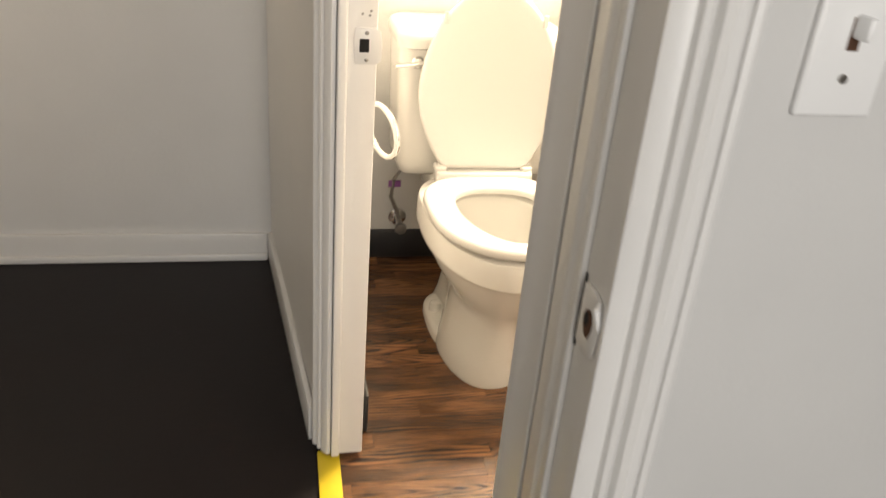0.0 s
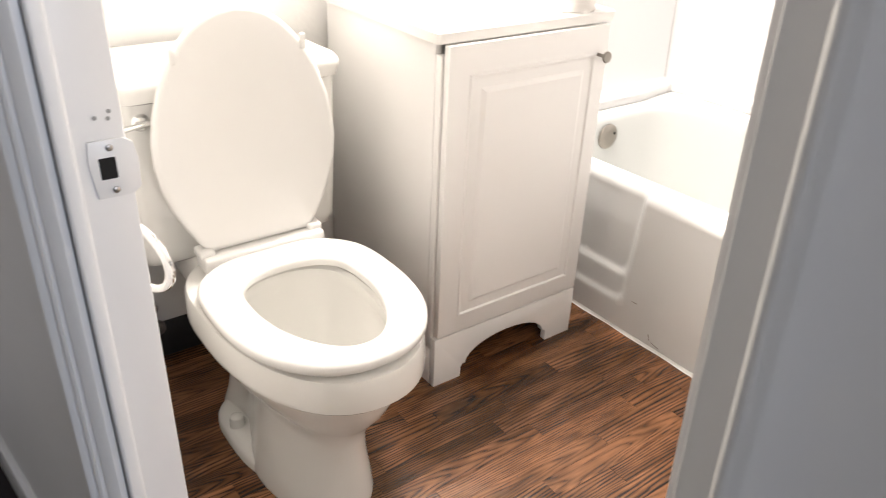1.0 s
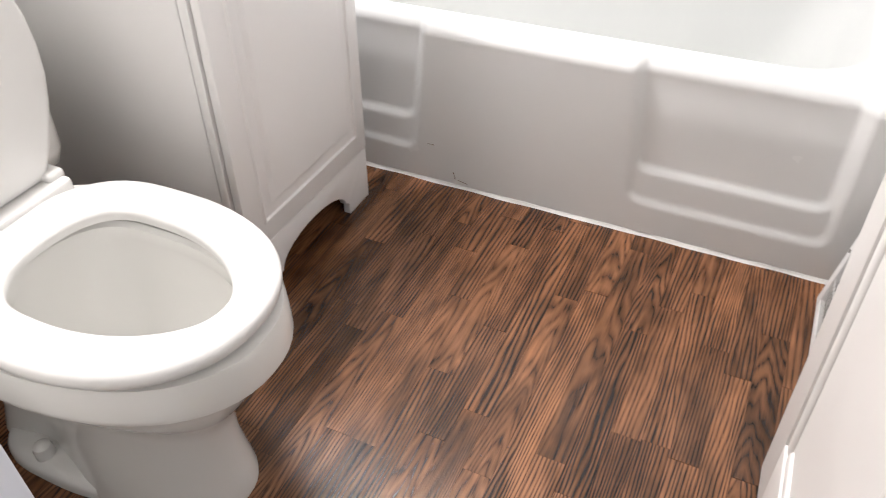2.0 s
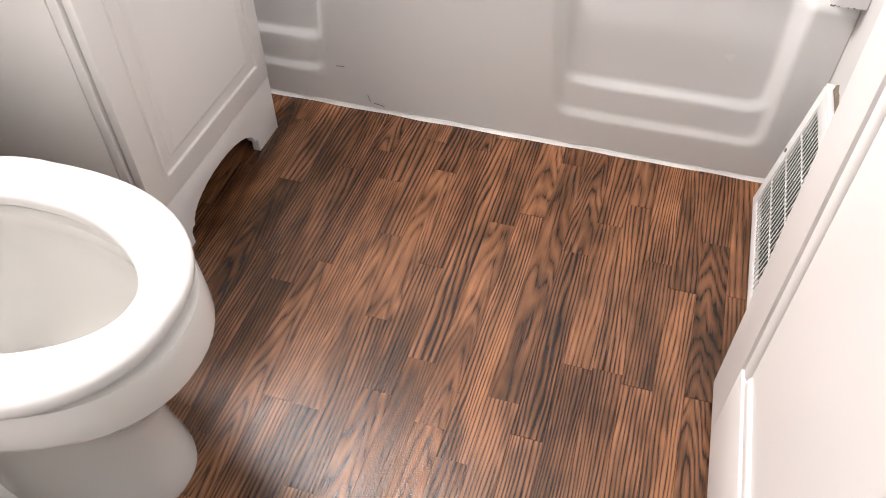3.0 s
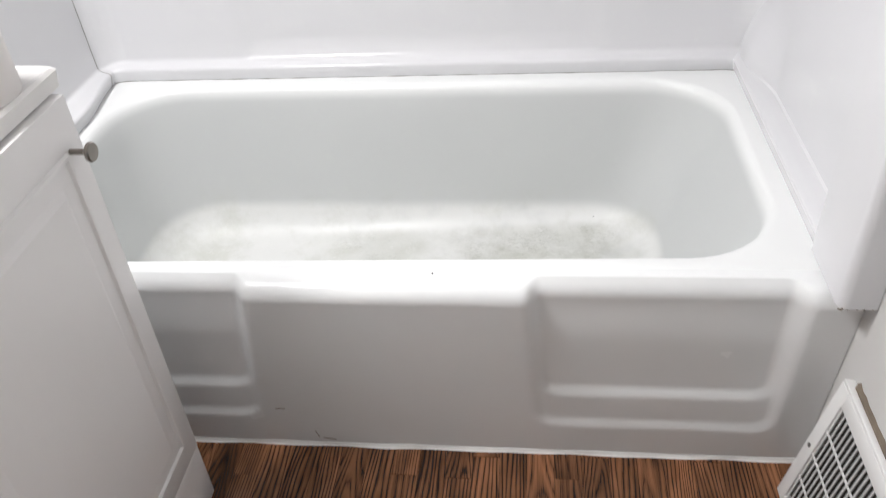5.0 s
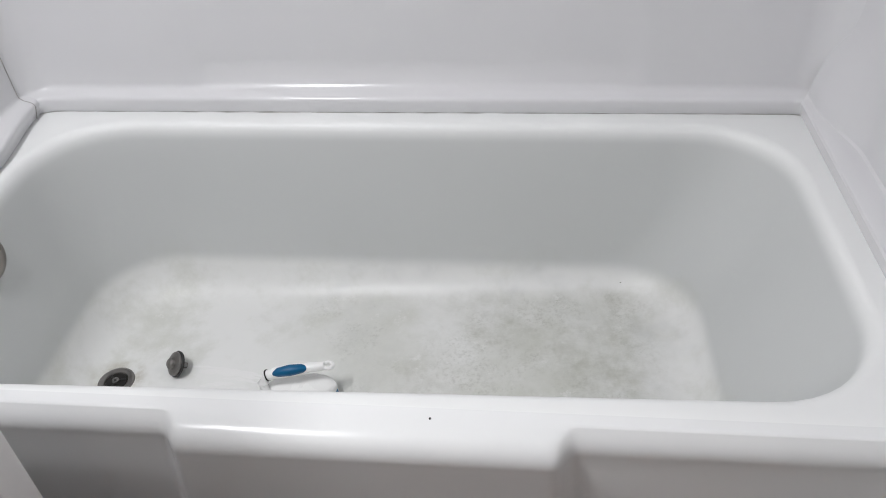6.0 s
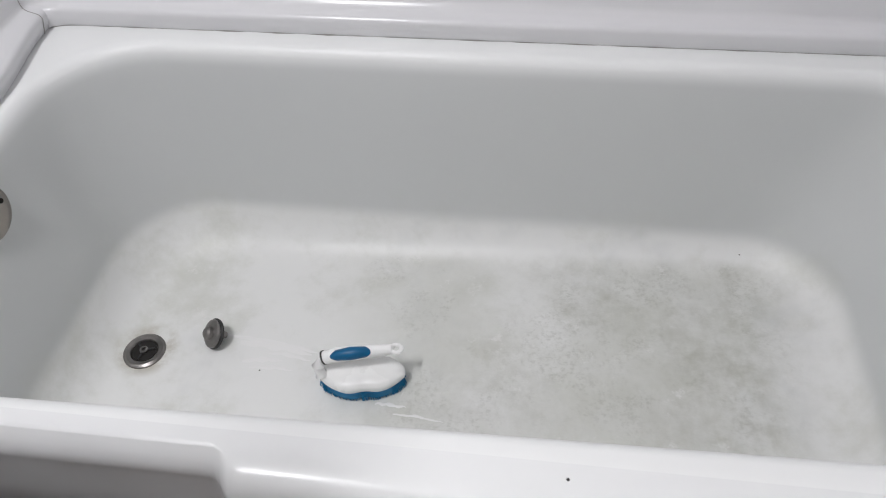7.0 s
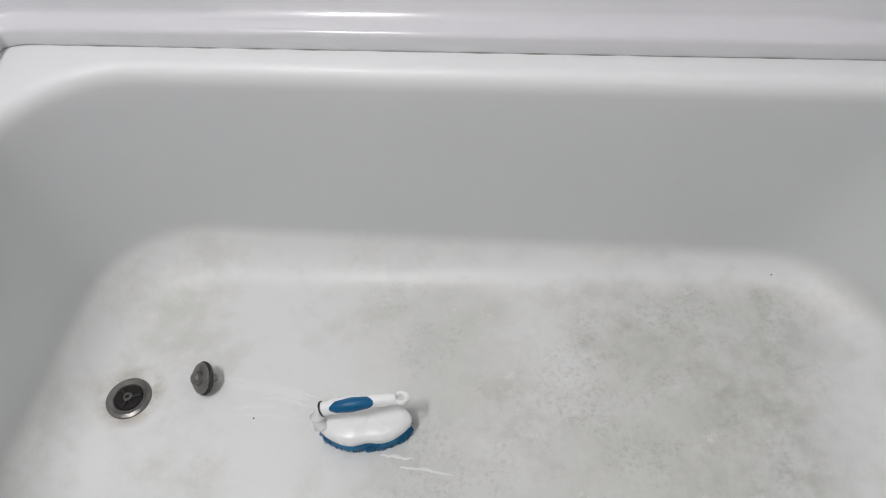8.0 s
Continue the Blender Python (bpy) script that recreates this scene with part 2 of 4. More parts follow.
    mp5 = N.new("ShaderNodeMapping")
    mp5.inputs["Scale"].default_value = (1.0, 0.3, 1.0)
    L.new(off.outputs[0], mp5.inputs["Vector"])
    n5 = N.new("ShaderNodeTexNoise")
    n5.inputs["Scale"].default_value, n5.inputs["Detail"].default_value = 26.0, 2
    L.new(mp5.outputs[0], n5.inputs["Vector"])
    broad = N.new("ShaderNodeMapRange")
    broad.inputs[1].default_value, broad.inputs[2].default_value, broad.inputs[3].default_value, broad.inputs[4].default_value = 0.35, 0.65, 0.62, 1.34
    L.new(n5.outputs["Fac"], broad.inputs[0])
    both = N.new("ShaderNodeMath")
    both.operation = "MULTIPLY"
    L.new(tone.outputs[0], both.inputs[0])
    L.new(broad.outputs[0], both.inputs[1])
    hsv = N.new("ShaderNodeHueSaturation")
    L.new(both.outputs[0], hsv.inputs["Value"])
    L.new(cr.outputs[0], hsv.inputs["Color"])
    L.new(hsv.outputs[0], b.inputs["Base Color"])
    b.inputs["Roughness"].default_value = 0.18
    n3 = N.new("ShaderNodeTexNoise")
    n3.inputs["Scale"].default_value = 420.0
    L.new(tc.outputs["Object"], n3.inputs["Vector"])
    mixh = N.new("ShaderNodeMath")
    mixh.operation = "ADD"
    L.new(n3.outputs["Fac"], mixh.inputs[0])
    L.new(n2.outputs["Fac"], mixh.inputs[1])
    bp = N.new("ShaderNodeBump")
    bp.inputs["Strength"].default_value, bp.inputs["Distance"].default_value = 0.7, 0.0008
    L.new(mixh.outputs[0], bp.inputs["Height"])
    L.new(bp.outputs[0], b.inputs["Normal"])
    return m


WOOD = wood_material("wood_print_vinyl", (0.212, 0.096, 0.041), (0.022, 0.0104, 0.0066))


# ---- mesh helpers ----
def finish(name, bm, material, smooth=True, angle=35):
    bmesh.ops.recalc_face_normals(bm, faces=bm.faces)
    me = bpy.data.meshes.new(name)
    bm.to_mesh(me)
    bm.free()
    me.materials.append(material)
    if smooth:
        for p in me.polygons:
            p.use_smooth = True
        me.set_sharp_from_angle(angle=radians(angle))
    return me


def part(name, bm, material, parent=None, label="", smooth=True, angle=35):
    ob = new(name, finish(name, bm, material, smooth, angle))
    if parent:
        ob.parent = parent
    if label:
        tagged(ob, label)
    return ob


def thing(name, label, category, group="", kind="", at=(0, 0, 0)):
    ob = new(name)
    ob.empty_display_size = 0.1
    ob.location = at
    return tagged(ob, label, category, group, kind)


def box(lo, hi, bevel=0.0, seg=2, bm=None):
    b = bmesh.new()
    bmesh.ops.create_cube(b, size=1)
    for v in b.verts:
        v.co = [(l + h) / 2 + c * (h - l) for c, l, h in zip(v.co, lo, hi)]
    if bevel:
        bmesh.ops.bevel(b, geom=list(b.edges), offset=bevel, segments=seg, profile=0.5, affect="EDGES")
    if bm is None:
        return b
    me = bpy.data.meshes.new("tmp")
    b.to_mesh(me)
    b.free()
    bm.from_mesh(me)
    bpy.data.meshes.remove(me)
    return bm


def loft(rings, closed=True, cap0=False, cap1=False, bm=None):
    bm = bm or bmesh.new()
    vs = [[bm.verts.new(p) for p in r] for r in rings]
    n = len(rings[0])
    for a, b in zip(vs, vs[1:]):
        for i in range(n if closed else n - 1):
            j = (i + 1) % n
            bm.faces.new((a[i], a[j], b[j], b[i]))
    if cap0:
        bm.faces.new(vs[0][::-1])
    if cap1:
        bm.faces.new(vs[-1])
    return bm


def turned(profile, n=32, axis="z", centre=(0, 0, 0), bm=None):
    """A lathe shape from (radius, height) pairs along an axis."""
    rings = []
    for r, h in profile:
        ring = []
        for i in range(n):
            a = 2 * math.pi * i / n
            p = (max(r, 1e-4) * math.cos(a), max(r, 1e-4) * math.sin(a), h)
            p = {"z": p, "x": (p[2], p[0], p[1]), "y": (p[1], p[2], p[0])}[axis]
            ring.append([c + q for c, q in zip(centre, p)])
        rings.append(ring)
    return loft(rings, cap0=True, cap1=True, bm=bm)


def tube(points, radius, n=12, closed=False, bm=None):
    """A round bar swept along points, with radius a number or one for each point."""
    pts = [Vector(p) for p in points]
    rings, up = [], Vector((0.13, 0.31, 0.94))
    for i, p in enumerate(pts):
        a, b = pts[i - 1] if (i or closed) else p, pts[(i + 1) % len(pts)] if (i + 1 < len(pts) or closed) else p
        d = (b - a).normalized()
        s = d.cross(up).normalized()
        u = s.cross(d).normalized()
        r = radius[i] if isinstance(radius, (list, tuple)) else radius
        rings.append([p + r * (math.cos(2 * math.pi * k / n) * s + math.sin(2 * math.pi * k / n) * u) for k in range(n)])
    if closed:
        rings.append(rings[0])
    return loft(rings, cap0=not closed, cap1=not closed, bm=bm)


def prism(outline, axis, lo, hi, bevel=0.0, bm=None):
    """An outline of (u, v) pairs drawn out along an axis: x takes (y, z), y takes (x, z), z takes (x, y)."""
    def at(u, v, w):
        return {"x": (w, u, v), "y": (u, w, v), "z": (u, v, w)}[axis]
    b = bmesh.new()
    loft([[at(u, v, lo) for u, v in outline], [at(u, v, hi) for u, v in outline]], cap0=True, cap1=True, bm=b)
    if bevel:
        bmesh.ops.recalc_face_normals(b, faces=b.faces)
        es = [e for e in b.edges if len(e.link_faces) == 2 and e.calc_face_angle(0) > 0.6]
        bmesh.ops.bevel(b, geom=es, offset=bevel, segments=2, profile=0.5, affect="EDGES", clamp_overlap=True)
    if bm is None:
        return b
    me = bpy.data.meshes.new("tmp")
    b.to_mesh(me)
    b.free()
    bm.from_mesh(me)
    bpy.data.meshes.remove(me)
    return bm


def sstep(a, b, x):
    t = min(1, max(0, (x - a) / (b - a)))
    return t * t * (3 - 2 * t)


def structure(name, bm, material, label, smooth=False):
    return tagged(part(name, bm, material, None, "", smooth), label, name.split("_")[0], kind="structure")


# ---- the shell: plan numbers ----
XL, XR = -0.03, 1.553            # bathroom's walls with the toilet and with the grille
YB = 0.775                    # wall behind the tub
YI, YO, YH = -1.265, -1.345, -1.478  # doorway wall, bathroom side and hall side
DX0, DX1 = 0.915, 1.49        # doorway
POST_Y, BED_X = -1.19, 1.738  # end of the dividing wall in the bedroom's doorway; bedroom side of that wall
TOP, YW = 2.40, -1.372

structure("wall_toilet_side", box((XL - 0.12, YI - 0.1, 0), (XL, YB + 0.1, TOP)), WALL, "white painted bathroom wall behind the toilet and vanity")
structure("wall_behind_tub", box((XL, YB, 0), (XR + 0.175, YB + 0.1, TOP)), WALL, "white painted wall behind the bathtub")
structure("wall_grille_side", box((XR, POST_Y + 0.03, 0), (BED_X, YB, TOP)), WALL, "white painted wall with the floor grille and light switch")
structure("wall_doorway", prism([(XL, YI - 0.008), (DX0 - 0.022, YI - 0.012), (DX0 - 0.022, YO), (DX0 - 0.066, YO), (DX0 - 0.066, YW), (XL, YH)], "z", 0, TOP), HALL, "white painted wall beside the bathroom doorway")
structure("wall_doorway_header", box((DX0 - 0.02, YO, 2.05), (DX1 + 0.08, YI, TOP)), WALL, "white painted wall over the bathroom doorway")
structure("wall_hall_end", box((-0.14, -3.4, 0), (-0.045, YI - 0.1, TOP)), HALL, "grey-white painted wall at the end of the hall")
structure("wall_hall_south", box((-0.14, -2.75, 0), (1.62, -2.63, TOP)), HALL, "white painted far wall of the hall")
structure("wall_bedroom_south", box((1.62, -3.4, 0), (4.3, -3.28, TOP)), HALL, "white painted bedroom wall")
structure("wall_bedroom_divider", box((1.62, -3.28, 0), (BED_X, -2.1, TOP)), HALL, "white painted wall beside the bedroom doorway")
structure("wall_bedroom_header", box((1.62, -2.1, 2.05), (BED_X, POST_Y + 0.03, TOP)), HALL, "white painted wall over the bedroom doorway")
structure("wall_bedroom_east", box((4.3, -3.4, 0), (4.42, 0.9, TOP)), HALL, "white painted bedroom wall")
structure("wall_bedroom_north", box((BED_X, 0.775, 0), (4.3, 0.9, TOP)), HALL, "white painted bedroom wall")
structure("ceiling", box((-0.14, -3.4, TOP), (4.42, 0.9, TOP + 0.1)), CEIL, "plain white painted ceiling")
structure("hall_floor", box((-0.14, -3.4, -0.1), (4.42, -1.345, -0.004)), HALLFLOOR, "very dark stained hall floor")
structure("bedroom_floor", box((1.605, -1.345, -0.1), (4.42, 0.9, -0.004)), HALLFLOOR, "very dark stained bedroom floor")


def moulding(length, width, thick):
    """Profile of a door casing: (across, out) pairs: bevelled strip, bead, rounded band, groove and outer bead."""
    base = ((0, 0), (0, 6), (4, 9), (15, 12), (16.5, 7), (18.5, 7), (20.5, 14.5), (24.5, 16.5), (28.5, 13.5), (29.5, 8), (31.5, 8), (34, 16.5), (40, 20), (48, 19),
            (53.5, 14), (54.5, 3), (58, 3), (59, 9), (64, 10), (69, 7), (70, 0))
    return [(a * width / 70, o * thick / 20) for a, o in base]


# left jamb of the bathroom doorway with casing and strike plate
frame_left = thing("door_frame", "white painted door frame with chipped strike plate", "door frame", kind="structure")
part("jamb", box((DX0 - 0.022, YO + 0.001, 0.012), (DX0, YI - 0.012, 2.05), 0.003), TRIM, frame_left)
part("door_stop", box((DX0, YO + 0.001, 0.012), (DX0 + 0.011, YO + 0.018, 2.05), 0.004, 3), TRIM, frame_left)
part("casing", prism([(DX0 - 0.001 - a, YO - 0.0005 - o - 0.3 * a) for a, o in moulding(0, 0.066, 0.024)], "z", 0.012, 2.06), TRIM, frame_left)
sp = part("strike_plate", prism([(YI - 0.043 + 0.03 * u, 0.882 + 0.03 * v) for u, v in ((-0.15, -1), (0.95, -1), (1.25, -0.8), (1.3, 0.1), (1.2, 0.8), (0.9, 1), (-0.2, 1), (-0.3, 0.3))], "x", DX0 + 0.0, DX0 + 0.0025, 0.0008), TRIM, frame_left, "painted-over strike plate")
part("latch_hole", box((DX0 + 0.002, YI - 0.042, 0.872), (DX0 + 0.0032, YI - 0.026, 0.894), 0.001), BLACK, sp)
for dz in (-0.022, 0.022):
    part("screw", turned([(0.0035, 0), (0.0035, 0.001), (0.002, 0.0016)], 12, "x", (DX0 + 0.003, YI - 0.030, 0.882 + dz)), NICKEL, sp)

for dy, dz in ((-0.038, 0.052), (-0.026, 0.050), (-0.024, 0.057)):
    part("old_screw_hole", turned([(0.0022, 0), (0.0022, 0.0008)], 8, "x", (DX0, YI + dy, 0.882 + dz)), DIRT, frame_left)

# hinge side: door jamb, then the end of the dividing wall with an old strike plate and the bedroom casing
frame_right = thing("door_frame", "white painted frame of the bedroom doorway with an old rusty strike hole", "door frame", kind="structure")
part("hinge_jamb", prism([(1.502, -1.12), (1.502, -1.158), (1.505, -1.163), (1.533, -1.167), (1.536, -1.184), (1.5405, -1.1895), (1.546, -1.1895), (1.551, -1.187), (1.6185, -1.19), (1.6205, -1.188), (1.6205, -1.12)], "z", 0.0, 2.05, 0.001), TRIM, frame_right)
part("gap_back", box((1.6205, -1.172, 0.0), (1.6275, -1.13, 2.05)), TRIM, frame_right)
part("door_stop", prism([(1.6275, -1.12), (1.6275, -1.188), (1.630, -1.190), (1.649, -1.190), (1.652, -1.1912), (1.6565, -1.1918), (1.661, -1.1912), (1.664, -1.1898), (1.674, -1.1898),
                         (1.677, -1.1912), (1.681, -1.1918), (1.6845, -1.1908), (1.6855, -1.187), (1.6855, -1.12)], "z", 0.0, 2.05, 0.0006), TRIM, frame_right)
part("jamb", box((1.6855, POST_Y + 0.003, 0.0), (BED_X, POST_Y + 0.028, 2.05), 0.002), TRIM, frame_right)
part("casing", prism([(BED_X + o, POST_Y - 0.001 + a) for a, o in moulding(0, 0.07, 0.02)], "z", 0.0, 2.06), TRIM, frame_right)
rp = part("strike_plate", prism([(1.703 + 0.026 * u, 0.839 + 0.028 * v) for u, v in ((-0.35, -0.95), (0.2, -1.1), (0.8, -1), (1.1, -0.75), (1.22, -0.2), (1.2, 0.5), (1.0, 0.9), (0.5, 1.05), (-0.3, 1))], "y", POST_Y - 0.001, POST_Y + 0.003, 0.001), TRIM, frame_right, "painted-over strike plate with a rusty hole")
part("rusty_hole", prism([(1.7135 + 0.0095 * u, 0.839 + 0.0125 * v) for u, v in ((-0.75, -0.3), (-0.3, -0.9), (0.35, -1.05), (0.8, -0.5), (0.95, 0.2), (0.6, 0.75), (0.1, 1.0), (-0.5, 0.8), (-0.9, 0.3))], "y", POST_Y - 0.0022, POST_Y, 0.0003), RUST, rp)
part("hole_pit", prism([(1.7125 + 0.005 * u, 0.842 + 0.007 * v) for u, v in ((-0.8, -0.5), (0.2, -1), (0.9, 0), (0.3, 1), (-0.7, 0.7))], "y", POST_Y - 0.0026, POST_Y - 0.001), BLACK, rp)
part("paint_curl", tube([(1.728, POST_Y - 0.001, 0.866), (1.7325, POST_Y - 0.004, 0.862), (1.7345, POST_Y - 0.003, 0.852), (1.734, POST_Y - 0.001, 0.842)], [0.001, 0.003, 0.0025, 0.001], 8), TRIM, rp, "curl of torn white paint")
part("slot", prism([(1.6868, 0.800), (1.6888, 0.802), (1.6905, 0.840), (1.6898, 0.872), (1.688, 0.870), (1.6868, 0.84)], "y", POST_Y + 0.0018, POST_Y + 0.004), BLACK, frame_right)

switch = thing("light_switch", "white wall plate with a toggle light switch", "light switch")
part("plate", box((BED_X, -1.083, 1.022), (BED_X + 0.006, -1.022, 1.136), 0.003, 3), WHITEP, switch)
part("toggle", box((BED_X + 0.004, -1.0565, 1.076), (BED_X + 0.022, -1.0495, 1.092), 0.003), WHITEP, switch)
part("toggle_slot", box((BED_X + 0.005, -1.0575, 1.068), (BED_X + 0.0066, -1.0485, 1.090), 0.0005), RUST, switch)
for dz in (-0.03, 0.03):
    part("screw", turned([(0.0035, 0), (0.003, 0.0015)], 12, "x", (BED_X + 0.006, -1.053, 1.079 + dz)), NICKEL, switch)

structure("baseboard_hall", prism([(-0.045, YH + 0.002), (DX0 - 0.069, YW - 0.003), (DX0 - 0.069, YW - 0.017), (-0.045, YH - 0.013)], "z", -0.004, 0.085, 0.003), TRIM, "white painted hall baseboard below the doorway wall", True)
structure("baseboard_hall_end", box((-0.045, -2.63, -0.004), (-0.031, YH - 0.014, 0.085), 0.004), TRIM, "white painted hall baseboard", True)
structure("baseboard_hall_shoe", box((-0.031, -2.63, -0.004), (-0.016, YH - 0.014, 0.02), 0.006), TRIM, "white shoe moulding along the hall baseboard", True)
structure("baseboard_cove", box((XL, YI + 0.001, 0), (XL + 0.008, -0.575, 0.10), 0.003), COVE, "black vinyl cove base behind the toilet", True)
structure("baseboard_cove_side", box((XL + 0.008, YI, 0), (DX0 - 0.08, YI + 0.008, 0.10), 0.003), COVE, "black vinyl cove base on the doorway wall", True)
structure("threshold_tape", box((DX0 - 0.02, -1.372, -0.004), (DX1 + 0.1, -1.325, 0.006), 0.002), YELLOW, "yellow tape strip across the threshold", True)

# ---- bathroom door, swung open along the wall ----
door = thing("door", "white painted panel door standing open", "door", at=(1.479, -1.10, 0))
door.rotation_euler = (0, 0, radians(1.32))
D0, D1 = 0.0, 0.571
st, thick = 0.095, 0.0175
part("stile", box((-thick, D1 - st, 0.012), (thick, D1, 2.03), 0.003), DOORP, door)
part("stile", box((-thick, D0, 0.012), (thick, D0 + st, 2.03), 0.003), DOORP, door)
for z0, z1 in ((0.012, 0.19), (0.93, 1.08), (1.9, 2.03)):
    part("rail", box((-thick + 0.0005, D0 + st, z0), (thick - 0.0005, D1 - st, z1), 0.001), DOORP, door)
for z0, z1 in ((0.19, 0.93), (1.08, 1.9)):
    part("panel", box((-0.008, D0 + st, z0), (0.008, D1 - st, z1)), DOORP, door)
    for a, b in (((D1 - st - 0.026, z0), (D1 - st + 0.001, z1)), ((D0 + st - 0.001, z0), (D0 + st + 0.026, z1)), ((D0 + st + 0.026, z0 - 0.001), (D1 - st - 0.026, z0 + 0.026)), ((D0 + st + 0.026, z1 - 0.026), (D1 - st - 0.026, z1 + 0.001))):
        part("panel_moulding", box((-thick + 0.0035, a[0], a[1]), (0.004, b[0], b[1]), 0.0085, 5), DOORP, door)
for z in (0.25, 1.0, 1.8):
    part("hinge", turned([(0.006, -0.04), (0.006, 0.04)], 12, "z", (0.024, -0.004, z)), NICKEL, door)


# ---- bathtub ----
RIM = 0.434
tub = thing("bathtub", "white enamelled bathtub with a dirty floor and a stepped apron", "bathtub")


def rounded(x0, x1, y0, y1, r, z, k=10, e=12):
    """A rounded rectangle of points, equal in number whatever its size; z may depend on place."""
    pts = []
    cs = ((x1 - r, y1 - r, 0), (x0 + r, y1 - r, 90), (x0 + r, y0 + r, 180), (x1 - r, y0 + r, 270))
    for i, (cx, cy, a0) in enumerate(cs):
        arc = [(cx + r * math.cos(radians(a0 + 90 * j / k)), cy + r * math.sin(radians(a0 + 90 * j / k))) for j in range(k + 1)]
        nx, ny, na = cs[(i + 1) % 4]
        end = (nx + r * math.cos(radians(na)), ny + r * math.sin(radians(na)))
        pts += arc
        pts += [(arc[-1][0] + (end[0] - arc[-1][0]) * j / e, arc[-1][1] + (end[1] - arc[-1][1]) * j / e) for j in range(1, e)]
    return [(x, y, z(x, y) if callable(z) else z) for x, y in pts]


def tub_floor(x, y):
    return 0.022 + 0.04 * x


rings = [rounded(0.022, 1.552, 0.032, 0.745, 0.004, RIM)]
for a, dz, r in ((0.0, 0.0, 0.165), (0.006, -0.002, 0.163), (0.012, -0.007, 0.16), (0.016, -0.016, 0.158)):
    rings.append(rounded(0.068 + a, 1.478 - a, 0.052 + a, 0.712 - a, r, RIM + dz))
for f in (0.12, 0.25, 0.4, 0.55, 0.7, 0.82):
    g = f ** 1.15
    rings.append(rounded(0.084 + 0.045 * g, 1.462 - 0.135 * g, 0.068 + 0.045 * g, 0.696 - 0.03 * g, 0.158, RIM - 0.016 - f * 0.34))
for a in (10, 25, 42, 60, 76, 90):
    s, c = math.sin(radians(a)), 1 - math.cos(radians(a))
    ins = 0.075 * c
    zz = 0.072 * s
    rings.append(rounded(0.120 + ins, 1.353 - ins, 0.105 + ins, 0.671 - ins, 0.158 - 0.3 * ins, lambda x, y, zz=zz: 0.139 * (1 - zz / 0.072) + tub_floor(x, y) * zz / 0.072))
for f in (0.3, 0.6, 0.9):
    rings.append(rounded(0.195 + 0.5 * f * 0.55, 1.278 - 0.5 * f * 0.55, 0.18 + 0.2 * f, 0.596 - 0.2 * f, 0.13 * (1 - f) + 0.004, tub_floor))
rings[1:] = [[(x, y + (0.026 * (x - 0.8) - 0.008) * max(0.0, 1 - y / 0.4), z) for x, y, z in ring] for ring in rings[1:]]
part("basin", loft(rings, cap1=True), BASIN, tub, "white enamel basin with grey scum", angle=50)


def recess(x, z):
    """Depth of the stepped panels pressed into the apron; the middle panel narrows towards the rim."""
    d, e, r, up = 0.0, 0.011, 0.03, (z - 0.1) / 0.33
    for inner, outer, zb in ((0.004, 0.462, 0.178), (-0.004, 0.476, 0.095)):
        right = min(x - (1.076 + inner - 0.02 * up), 1.0 + outer - x)
        left = min(0.533 - inner + 0.045 * up - x, x - 0.12 + (outer - 0.462))
        px, pz = max(right, left), z - zb
        q = r - math.hypot(r - px, r - pz) if px < r and pz < r else min(px, pz)
        d += 0.0125 * sstep(-e, e, q)
    return d


NX, prof = 220, []
prof += [(0.032, RIM), (0.018, RIM), (0.004, RIM), (-0.006, RIM - 0.001), (-0.014, RIM - 0.004), (-0.021, RIM - 0.010), (-0.026, RIM - 0.019), (-0.028, RIM - 0.029)]
prof += [(0.004 - 0.031 * min(1.0, max(0.0, RIM - 0.036 - i * 0.0075) / 0.40), RIM - 0.036 - i * 0.0075) for i in range(int((RIM - 0.04) / 0.0075) + 1)]
rows_ = []
for y, z in prof:
    row = []
    for i in range(NX + 1):
        x = 0.022 + (1.552 - 0.022) * i / NX
        k = recess(x, z) * sstep(0.02, -0.02, y) * (0.75 + 0.25 * sstep(0.3, 0.4, z))
        row.append((x, y + k, max(0.0, z)))
    rows_.append(row)
part("apron", loft(rows_, closed=False), ENAMEL, tub, angle=60)
drain = part("drain_flange", turned([(0.036, 0.001), (0.0355, 0.004), (0.031, 0.0065), (0.024, 0.005), (0.0215, 0.002), (0.0205, -0.004)], 40, "z", (0.209, 0.382, tub_floor(0.2, 0))), DARKMETAL, tub, "worn metal drain ring")
part("drain_hole", turned([(0.0212, 0.0), (0.0212, 0.0034)], 32, "z", (0.209, 0.382, tub_floor(0.2, 0))), BLACK, drain)
for a in (20, 140, 260):
    part("strainer_bar", tube([(0.209, 0.382, 0.0345), (0.209 + 0.019 * math.cos(radians(a)), 0.382 + 0.019 * math.sin(radians(a)), 0.0345)], 0.0022, 8), RUBBER, drain)
part("drain_post", turned([(0.007, 0), (0.007, 0.007), (0.004, 0.0075), (0.004, 0.004)], 16, "z", (0.209, 0.382, 0.031)), DARKMETAL, drain)
over = part("overflow_plate", turned([(0.041, 0), (0.0405, 0.004), (0.036, 0.008), (0.02, 0.010), (0.0, 0.0105)], 40, "x", (0.094, 0.366, 0.358)), NICKEL, tub, "brushed nickel overflow plate")
part("overflow_screw", turned([(0.004, 0.009), (0.004, 0.0122)], 12, "x", (0.094, 0.386, 0.368)), BLACK, over)
caulk = []
